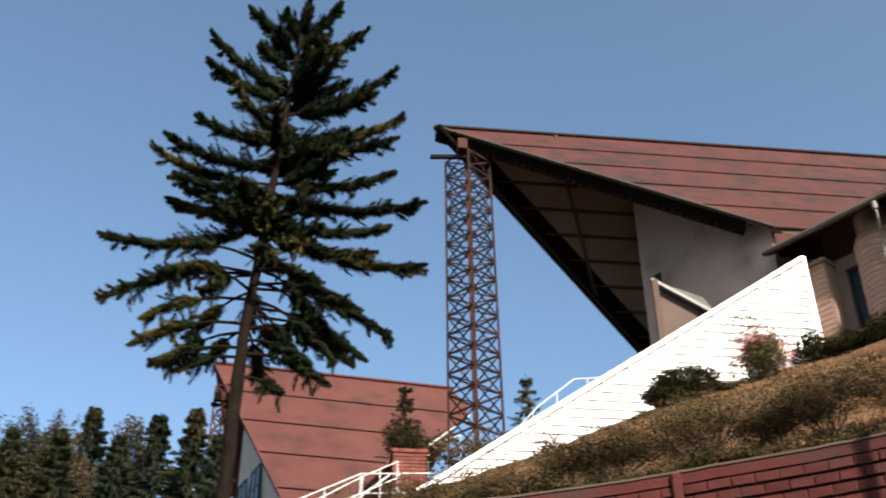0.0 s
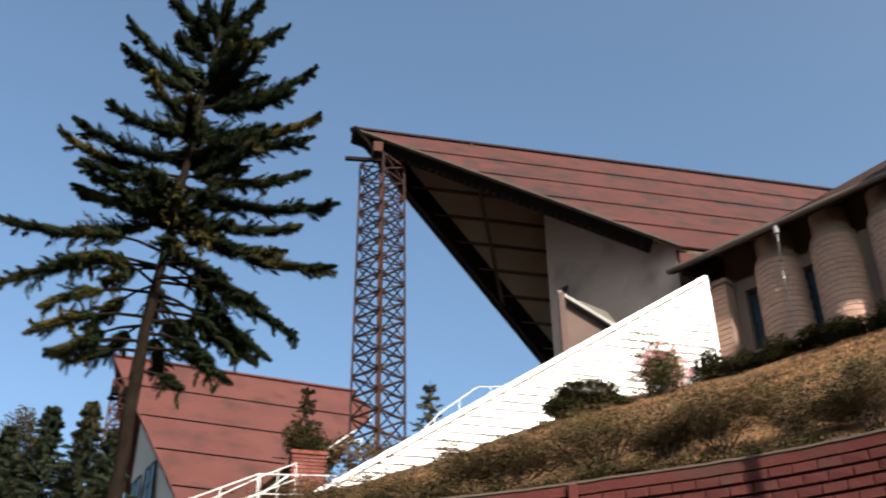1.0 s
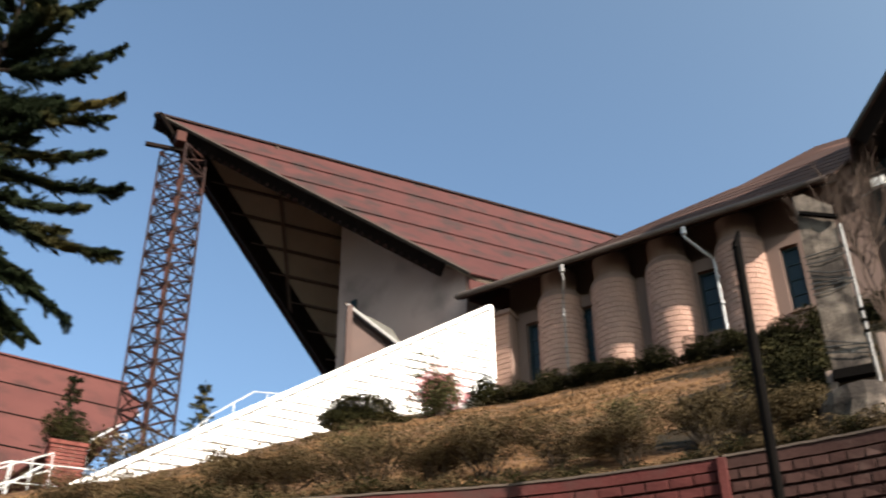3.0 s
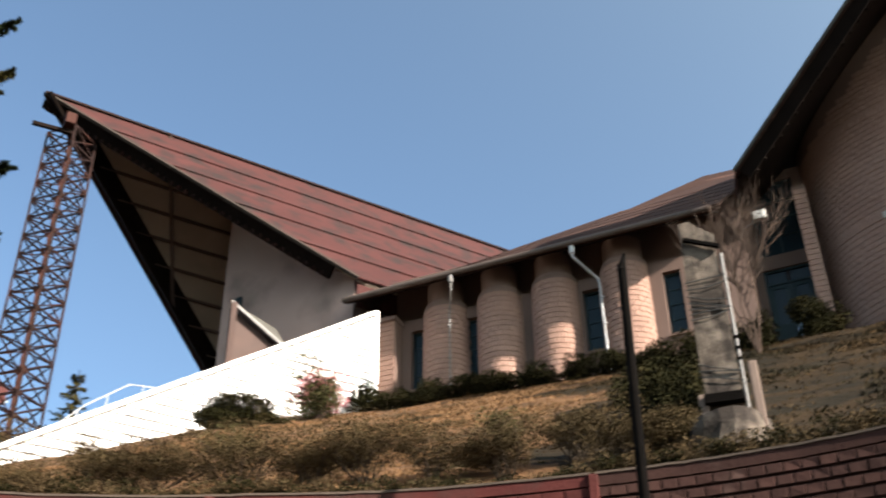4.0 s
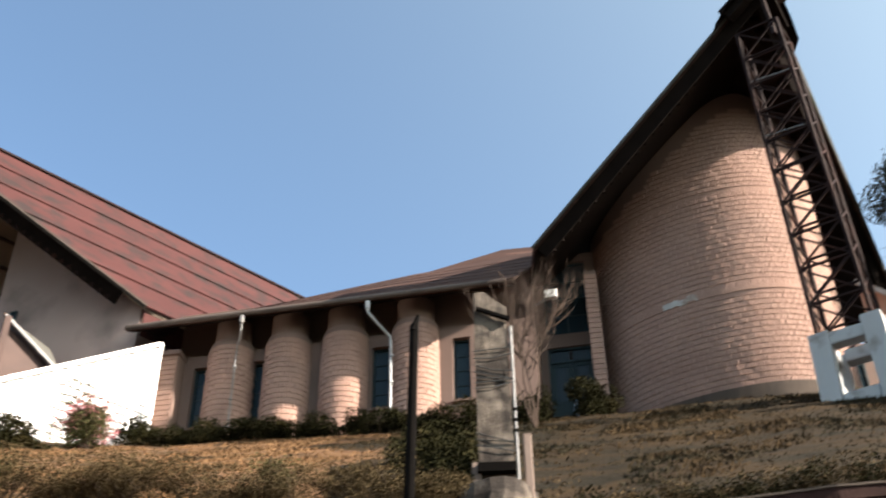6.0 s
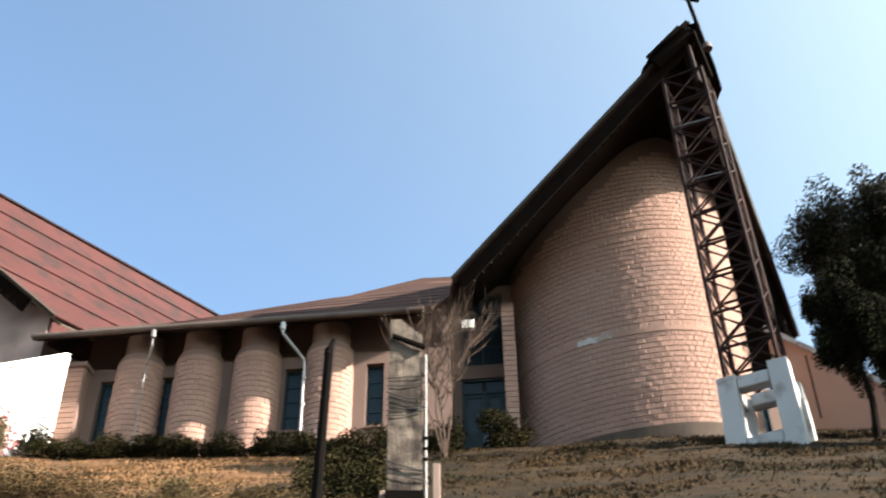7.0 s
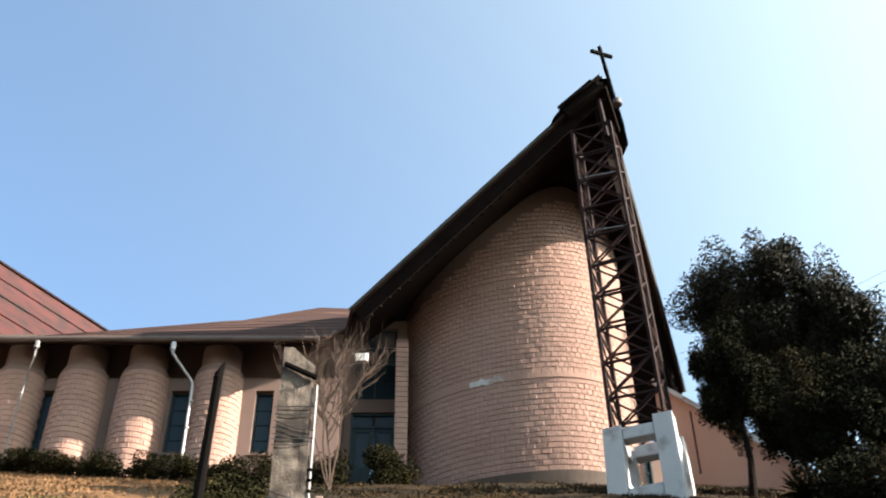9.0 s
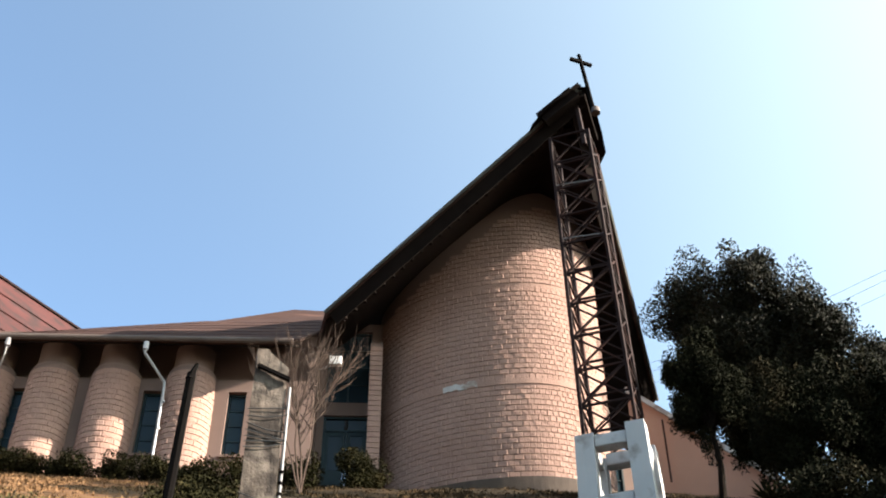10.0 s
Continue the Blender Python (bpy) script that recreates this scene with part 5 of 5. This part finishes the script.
def grass():
    """Dry grass in tufts all over the slope."""
    g = np.random.RandomState(7)
    verts, faces = [], []
    count = 0
    while count < 34000:
        az = g.uniform(-4, 84)
        k = kerb_line(az)
        rho = k + 0.25 + g.uniform(0, 1) ** 0.8 * 17.5
        p = bearing(az, rho)
        d = p.x * NORMAL.x + p.y * NORMAL.y
        if d > 24.2 or p.x * ALONG.x + p.y * ALONG.y < -13.1:
            continue
        z = ground_z(p.x, p.y)
        thick = noise.noise((p.x * 0.5, p.y * 0.5, 9))
        if thick < 0.05 and g.rand() < 0.8:
            continue
        h = (0.020 + 0.026 * max(0, thick + 0.3)) * (0.6 + 0.8 * g.rand()) * (1 + rho / 30)
        for q in range(3):
            a = g.uniform(0, 2 * math.pi)
            e = Vector((math.cos(a), math.sin(a), 0)) * (0.008 + 0.0007 * rho)
            o = Vector((p.x + g.uniform(-0.06, 0.06), p.y + g.uniform(-0.06, 0.06), z - 0.015))
            tipp = o + Vector((g.uniform(-0.7, 0.7) * h, g.uniform(-0.7, 0.7) * h, h))
            n = len(verts)
            verts += [o - e, o + e, tipp]
            faces.append((n, n + 1, n + 2))
        count += 1
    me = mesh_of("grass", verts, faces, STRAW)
    # blades before the apse get the tone darkened for tree shade
    me.materials.append(SHADE_TURF_BLADE)
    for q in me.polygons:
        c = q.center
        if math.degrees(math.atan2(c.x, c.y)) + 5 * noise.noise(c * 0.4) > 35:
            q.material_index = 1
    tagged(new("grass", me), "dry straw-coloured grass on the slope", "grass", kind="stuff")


grass()


# bare tree before the entrance
def bare_tree(base, height, spread, seed):
    rng = random.Random(seed)
    t = thing("bare_tree", "small leafless pale tree before the church entrance", "tree")
    limbs = []

    def grow(p, d, length, r, depth):
        pts = [p]
        for i in range(4):
            d = (d + Vector((rng.uniform(-0.16, 0.16), rng.uniform(-0.16, 0.16), 0.10))).normalized()
            pts.append(pts[-1] + d * length / 4)
        bm = bmesh.new()
        tube(bm, pts, r, 6 if depth < 2 else 4, end=r * 0.45)
        limbs.append((depth, bm))
        if depth < 3:
            for i in range((7, 6, 4)[depth]):
                f = rng.uniform(0.62 if depth == 0 else 0.35, 1.0)
                k = min(3, int(f * 4))
                q = pts[k].lerp(pts[k + 1], f * 4 - k)
                nd = (d + Vector((rng.uniform(-0.8, 0.8), rng.uniform(-0.8, 0.8), rng.uniform(-0.1, 0.35))) * spread).normalized()
                grow(q, nd, length * rng.uniform(0.45, 0.7), r * 0.55, depth + 1)

    for i in range(4):
        a = i * 1.6 + rng.random()
        grow(base, Vector((math.cos(a) * 0.20, math.sin(a) * 0.20, 1)).normalized(), height * rng.uniform(0.56, 0.74), 0.026, 0)
    for i, (depth, bm) in enumerate(limbs):
        if depth < 2:
            part("trunk" if depth == 0 else "branch", bm, PALE_BARK, t)
    twigs = bmesh.new()
    for depth, bm in limbs:
        if depth >= 2:
            me = bpy.data.meshes.new("t")
            bm.to_mesh(me)
            bm.free()
            twigs.from_mesh(me)
            bpy.data.meshes.remove(me)
    tagged(part("twig_spray", twigs, PALE_BARK, t), kind="stuff")


bare_tree(on_ground(46.3, 20.5), 3.35, 1.25, 5)


# the big conifer
def spiky(rng, pts, width, n, droop=0.0, lean=0.3, sharp=0.8):
    """Spots and directions of needle sprays along a shoot, shorter and steeper towards its tip."""
    out = []
    for i in range(n):
        f = rng.random() ** 0.8
        k = min(len(pts) - 2, int(f * (len(pts) - 1)))
        p = pts[k].lerp(pts[k + 1], f * (len(pts) - 1) - k)
        d = (pts[k + 1] - pts[k]).normalized()
        side = d.cross(Vector((0, 0, 1)))
        if side.length < 0.1:
            side = Vector((1, 0, 0))
        side.normalize()
        up = side.cross(d)
        a = rng.uniform(0, 2 * math.pi)
        w = (math.cos(a) * side + math.sin(a) * up * 0.75 - Vector((0, 0, droop)))
        out.append((p, (w + d * (rng.uniform(lean, lean + 0.9) + 1.3 * sharp * f * f)).normalized(), width * rng.uniform(0.55, 1.15) * (1 - sharp * f ** 3), d))
    return out


def sprays(name, items, material, parent, thin=0.16):
    verts, faces = [], []
    for p, d, length, along in items:
        e = d.cross(along)
        if e.length < 1e-3:
            e = d.cross(Vector((0.2, 0.9, 0.1)))
        e = e.normalized() * length * thin
        n = len(verts)
        verts += [p - e * 0.4, p + d * length * 0.55 - e, p + d * length, p + d * length * 0.55 + e]
        faces.append((n, n + 1, n + 2, n + 3))
    return hang(name, mesh_of(name, verts, faces, material), parent)


def conifer():
    rng = random.Random(12)
    tree = thing("conifer_tree", "tall dark conifer with long upswept spiky branches", "tree")
    rho = 14.0
    spine = [bearing(-9.3, rho, EYE), bearing(-8.9, rho, 5.1), bearing(-8.7, rho, 7.4), bearing(-8.05, rho, 9.4), bearing(-7.4, rho, 11.6), bearing(-6.75, rho, 13.5)]
    bm = bmesh.new()
    smooth = [a.lerp(b, k / 9) for a, b in zip(spine, spine[1:]) for k in range(9)] + [spine[-1]]
    tube(bm, smooth, 0.112, 14, end=0.03)
    for v in bm.verts:                        # uneven bark
        v.co += noise.noise_vector(v.co * 4.5) * 0.020 + noise.noise_vector(v.co * 14) * 0.008
    part("trunk", bm, BARK, tree, "brown scaly trunk")
    right, ahead = bearing(82), bearing(-8)

    def trunk_at(z):
        for a, b in zip(spine, spine[1:]):
            if z <= b.z:
                return a.lerp(b, (z - a.z) / (b.z - a.z))
        return spine[-1].copy()

    # (height on the trunk, tip sideways, tip height): the limbs that shape the outline
    limbs = [(13.19, -0.91, 13.87), (12.07, -1.48, 13.18), (11.86, -1.43, 12.58), (11.01, -1.38, 11.36), (10.5, -1.78, 10.94), (10.16, -1.92, 10.64),
             (10.12, -1.49, 10.19), (9.64, -1.48, 9.71), (9.34, -2.33, 8.97), (13.25, 0.65, 14.25), (12.84, 1.09, 13.65), (11.59, 1.7, 12.87),
             (11.57, 1.41, 12.27), (10.87, 1.89, 11.82), (10.9, 1.84, 11.36), (10.2, 1.85, 10.66), (10, 2.39, 10.12), (9.5, 1.88, 9.6),
             (9.35, 2.48, 8.95), (8.5, -2.09, 7.88), (7.67, -1.52, 7.21), (7.28, -1.2, 6.92), (7.13, -0.82, 6.88), (8.33, 1.55, 8.08),
             (8.26, 2.1, 7.63), (7.62, 1.57, 7.15), (6.83, 0.59, 6.66), (7.19, 1.24, 6.82), (8.52, -1.49, 8.28), (8.07, -1.45, 7.63),
             (9.36, 1.71, 9.09), (8.4, 1.15, 7.7), (8.1, 1.3, 7.2), (8.0, 0.85, 7.1), (7.8, 1.75, 7.25), (8.6, 0.9, 8.0), (7.94, 1.41, 7.51), (7.41, 0.96, 7.12), (13.25, -0.29, 13.85), (13.25, 0.08, 14.2)]
    branches = []
    for h, dx, tz in limbs:
        p = trunk_at(h)
        depth = rng.uniform(-0.45, 0.45) * abs(dx)
        tipp = trunk_at(min(tz, 13.4)) + right * dx
        tipp.z = tz
        tipp *= 1 + depth / rho
        branches.append((p, tipp, h))
    for i in range(60):
        h = rng.uniform(7.4, 12.3) if i < 46 else rng.uniform(11.8, 13.1)
        p = trunk_at(h)
        reach = min(1.75, 0.4 + (13.9 - h) * 0.45) * rng.uniform(0.4, 0.8)
        a = rng.uniform(0, 2 * math.pi)
        tipp = p + right * (math.cos(a) * reach) + ahead * (math.sin(a) * reach)
        tipp.z = h + reach * (0.75 * (h - 9.0) / 4.0) + rng.uniform(-0.2, 0.2)
        branches.append((p, tipp, h))
    for p, tipp, h in branches:
        d = tipp - p
        low = h < 9.0
        sag = Vector((0, 0, -0.10 * d.length if not low else 0.10 * d.length))
        pts = [p, p.lerp(tipp, 0.3) + sag * 0.8, p.lerp(tipp, 0.6) + sag, p.lerp(tipp, 0.85) + sag * 0.55, tipp]
        bm = bmesh.new()
        tube(bm, pts, 0.026 if h < 11 else 0.020, 6, end=0.008)
        limb = part("branch", bm, BARK, tree)
        leafy = [pts[1].lerp(pts[2], 0.45)] + pts[2:] if low else [pts[0].lerp(pts[1], 0.35)] + pts[1:]
        span = sum((b - a).length for a, b in zip(leafy, leafy[1:]))
        items = spiky(rng, leafy, 0.205, int(1000 * span) + 150, droop=0.3 if low else 0.05, lean=0.55, sharp=0.6)
        flat = d.normalized().cross(Vector((0, 0, 1))).normalized()
        for j in range(int(span * 16)):       # side shoots, shorter towards the tip
            f = rng.uniform(0.03, 0.93)
            k = min(len(leafy) - 2, int(f * (len(leafy) - 1)))
            q = leafy[k].lerp(leafy[k + 1], f * (len(leafy) - 1) - k)
            sd = flat * rng.choice((-1, 1)) * rng.uniform(0.5, 1.0) + d.normalized() * 0.8 + Vector((0, 0, rng.uniform(-0.75, 0.2) if low else rng.uniform(-0.45, 0.5)))
            e = q + sd.normalized() * rng.uniform(0.30, 0.54) * (1.15 - 0.85 * f)
            if low and rng.random() < 0.25:   # some hang from the lower limbs
                e = q + Vector((rng.uniform(-0.12, 0.12), rng.uniform(-0.12, 0.12), -rng.uniform(0.2, 0.42)))
            items += spiky(rng, [q, q.lerp(e, 0.5) - Vector((0, 0, 0.02)), e], 0.125, 80, droop=0.12, lean=0.6, sharp=0.75)
        sprays("needles", items, NEEDLE, limb, thin=0.075)
    top = [trunk_at(13.0), spine[-1]]
    shoots = []
    for i in range(9):                        # a whorl of short shoots round the leader
        a = 2 * math.pi * i / 9
        q = trunk_at(13.0 + 0.05 * i)
        e = q + Vector((math.cos(a) * 0.26, math.sin(a) * 0.26, 0.42 + 0.05 * (i % 3)))
        shoots += spiky(rng, [q, q.lerp(e, 0.5), e], 0.15, 130, lean=0.7)
    sprays("crown", spiky(rng, top, 0.22, 300, lean=0.8) + shoots, NEEDLE, tree, thin=0.1)


conifer()


def far_conifer(az, rho, top, height, width, seed, material=FAR_NEEDLE, label="distant dark green conifer behind the stairs", n=16000, group="trees behind the stairs"):
    rng = random.Random(seed)
    t = thing("conifer", label, "tree", group)
    p = bearing(az, rho, top - height)
    q = bearing(az, rho, top)
    bm = bmesh.new()
    tube(bm, [p, p.lerp(q, 0.5), p.lerp(q, 0.97)], height * 0.016, 7, end=0.01)
    part("trunk", bm, BARK, t)
    items = []
    whorls = int(height * 3.2)
    for i in range(whorls):
        f = 0.12 + 0.86 * i / whorls
        reach = 2.1 * width * (1 - f) * rng.uniform(0.6, 1.1) + 0.06
        for k in range(7):
            a = 2 * math.pi * (k + rng.random()) / 7
            o = p.lerp(q, f)
            e = o + Vector((math.cos(a) * reach, math.sin(a) * reach, reach * rng.uniform(-0.25, 0.2)))
            items += spiky(rng, [o, o.lerp(e, 0.6), e], 0.085 * height ** 0.45, max(14, int(2.2 * n / whorls / 7)), droop=0.2, lean=0.3)
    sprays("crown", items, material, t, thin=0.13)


FAR_CONIFERS = ((-21.4, 23.0, 1.5), (-19.9, 22.6, 1.3), (-16.1, 24.1, 1.5), (-14.6, 22.9, 1.3), (-12.7, 24.1, 1.7), (-10.75, 24.6, 1.5), (-17.6, 22.9, 1.3), (-23.4, 23.8, 1.7), (-9.4, 23.4, 1.3))
for i, (az, el, w) in enumerate(FAR_CONIFERS):
    rho = 34.0 + (i * 7 % 5)
    far_conifer(az, rho, rho * math.tan(radians(el)), 8.5, w, 300 + i)
far_conifer(7.75, 27.5, 13.75, 3.4, 0.62, 330, NEEDLE, "small dark conifer beside the stairs", 1800, "")
far_conifer(0.8, 26.4, 13.0, 2.5, 0.40, 331, NEEDLE, "small clipped conifer on the brick pier", 1500, "")
bush("topiary_bush", "round clipped bush on the brick pier", bearing(0.95, 26.1, 11.15), (0.62, 0.62, 0.55), 5000, 0.035, HEDGE, 332)
bush("garden_bush", "pale mixed bushes behind the stair wall", bearing(3.6, 26.5, 11.0), (1.2, 0.9, 0.4), 1300, 0.06, DRY_LEAF, 333, twigs=6)


def broad_tree(name, label, base, crown_c, radii, n, size, material, seed, trunk_r=0.14, lumps=16, group="trees beside the apse", droop=0.0):
    rng = random.Random(seed)
    t = thing(name, label, "tree", group)
    c = Vector(crown_c)
    base = Vector(base)
    fork = base.lerp(Vector((c.x, c.y, c.z - radii[2] * 0.55)), 0.85)
    bm = bmesh.new()
    tube(bm, [base, base.lerp(fork, 0.5) + Vector((0.06, -0.05, 0)), fork], trunk_r, 9, end=trunk_r * 0.6)
    part("trunk", bm, BARK, t)
    g = np.random.RandomState(seed)
    centres = []
    for i in range(lumps):
        d = g.normal(size=3)
        d /= np.linalg.norm(d)
        centres.append(c + Vector((d[0] * radii[0], d[1] * radii[1], d[2] * radii[2])) * float(g.uniform(0.25, 0.80)))
    spots = []
    for k in centres:
        bm = bmesh.new()
        tube(bm, [fork, fork.lerp(k, 0.5) + Vector((0, 0, 0.15)), k], trunk_r * 0.4, 5, end=0.015)
        part("limb", bm, BARK, t)
        spots.append(clump_spots(rng, k, [r * 0.40 for r in radii], n // lumps, 0.6, 6))
    hang("crown", leaf_mesh("crown", np.vstack(spots), size, material, rng, up=0.3 - droop * 2), t)


broad_tree("broadleaf_tree", "large dark broadleaf tree behind the slope", bearing(72.5, 29.0, 10), bearing(71.7, 29.0, 19.3), (2.5, 2.2, 3.2), 70000, 0.056, BROAD_LEAF, 41, 0.2, 26)
broad_tree("broadleaf_tree", "large dark broadleaf tree behind the slope", bearing(76.9, 28.0, 10), bearing(76.7, 28.0, 17.7), (1.75, 1.8, 2.9), 50000, 0.056, BROAD_LEAF, 42, 0.2, 24)
broad_tree("broadleaf_tree", "dark broadleaf tree filling the gap between the taller ones", bearing(74.0, 28.5, 10), bearing(73.9, 28.5, 18.9), (2.0, 1.7, 3.0), 48000, 0.06, BROAD_LEAF, 49, 0.15, 18)
broad_tree("evergreen_tree", "dense dark evergreen tree with a bare stem", on_ground(70.0, 21.5), bearing(70.2, 21.5, 13.25), (1.02, 1.0, 1.5), 42000, 0.040, TREE_LEAF, 43, 0.09, 22, droop=0.5)
broad_tree("evergreen_tree", "dense black-green evergreen tree", on_ground(75.6, 19.8), bearing(75.2, 19.8, 10.9), (1.35, 1.3, 1.6), 48000, 0.042, TREE_LEAF, 44, 0.10, 22, droop=0.5)
broad_tree("evergreen_tree", "dense black-green evergreen tree", on_ground(79.4, 20.5), bearing(79.2, 20.5, 11.3), (1.4, 1.3, 1.8), 44000, 0.045, TREE_LEAF, 45, 0.10, 20, droop=0.5)
broad_tree("evergreen_tree", "small dark evergreen below the taller trees", on_ground(72.9, 22.5), bearing(73.1, 22.5, 12.4), (0.95, 0.9, 1.3), 20000, 0.045, TREE_LEAF, 48, 0.06, 14, droop=0.4)
broad_tree("broadleaf_tree", "low dark broadleaf tree behind the garden wall", bearing(72.6, 27.0, 9), bearing(72.6, 27.0, 14.6), (1.6, 1.4, 1.9), 30000, 0.06, BROAD_LEAF, 50, 0.14, 16)
broad_tree("broadleaf_tree", "dark broadleaf tree behind the slope", bearing(80.9, 30.0, 10), bearing(80.9, 30.0, 17.6), (1.6, 1.6, 2.0), 22000, 0.062, BROAD_LEAF, 47, 0.16, 14)
for i, (az, el, w) in enumerate(((-20.7, 22.9, 1.5), (-18.4, 23.8, 1.2), (-17.2, 23.3, 1.0), (-14.0, 22.9, 1.0), (-15.3, 21.8, 1.1), (-11.4, 21.9, 1.0), (-22.6, 22.6, 1.4), (-19.4, 21.9, 1.2))):
    top = 37.0 * math.tan(radians(el))
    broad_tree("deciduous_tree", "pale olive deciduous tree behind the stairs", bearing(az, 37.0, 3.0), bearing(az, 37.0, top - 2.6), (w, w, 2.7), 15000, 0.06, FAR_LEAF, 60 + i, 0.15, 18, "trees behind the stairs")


for i, (az, rho, w) in enumerate(((74.4, 20.5, 0.7), (76.2, 18.6, 0.9), (78.4, 18.2, 0.9), (80.4, 18.8, 0.9), (82.4, 19.0, 0.9))):
    bush("undergrowth_bush", "dark undergrowth bush below the trees", on_ground(az, rho, 0.15 if az < 75 else 0.5), (w, w, 0.36 if az < 75 else 0.75), 8000, 0.042, TREE_LEAF, 400 + i, twigs=6, group="undergrowth below the trees")


def yucca(base, n, length, seed):
    rng = random.Random(seed)
    y = thing("yucca", "dark spiky yucca under the trees", "plant")
    for i in range(n):
        a, up = rng.uniform(0, 2 * math.pi), rng.uniform(-0.1, 1.2)
        d = Vector((math.cos(a), math.sin(a), up)).normalized()
        e = d.cross(Vector((0, 0, 1))).normalized() * 0.028
        L = length * rng.uniform(0.7, 1.1)
        p = Vector(base)
        me = mesh_of("leaf", [p - e, p + e, p + d * L * 0.6 + e * 0.8 + Vector((0, 0, -0.02)), p + d * L - Vector((0, 0, 0.10 * L)), p + d * L * 0.6 - e * 0.8], [(0, 1, 2, 3, 4)], HEDGE)
        hang("leaf", me, y)


p = on_ground(72.6, 18.6, 0.3)
yucca(p, 80, 0.62, 9)

# fence and power lines at the far end
fence = thing("garden_fence", "pale rail fence between the trees", "fence")
for az in (75.2, 77.2, 79.2, 81.2):
    p = on_ground(az, 20.0)
    bar("post", fence, p - Vector((0, 0, 0.2)), p + Vector((0, 0, 0.7)), 0.08, PIPE_GREY)
for dz in (0.3, 0.62):
    for az in (75.2, 77.2, 79.2):
        bar("rail", fence, on_ground(az, 20.0, dz), on_ground(az + 2, 20.0, dz), 0.05, PIPE_GREY)
lines = thing("power_lines", "thin black power lines behind the trees", "cable")
for i, dz in enumerate((0.0, 0.75, 1.3)):
    bm = bmesh.new()
    a, b = bearing(60, 55, 33.2 + dz), bearing(100, 48, 36.2 + dz)
    tube(bm, [a.lerp(b, k / 12) - Vector((0, 0, 2.4 * math.sin(math.pi * k / 12))) for k in range(13)], 0.011, 4)
    part("cable", bm, CABLE, lines)
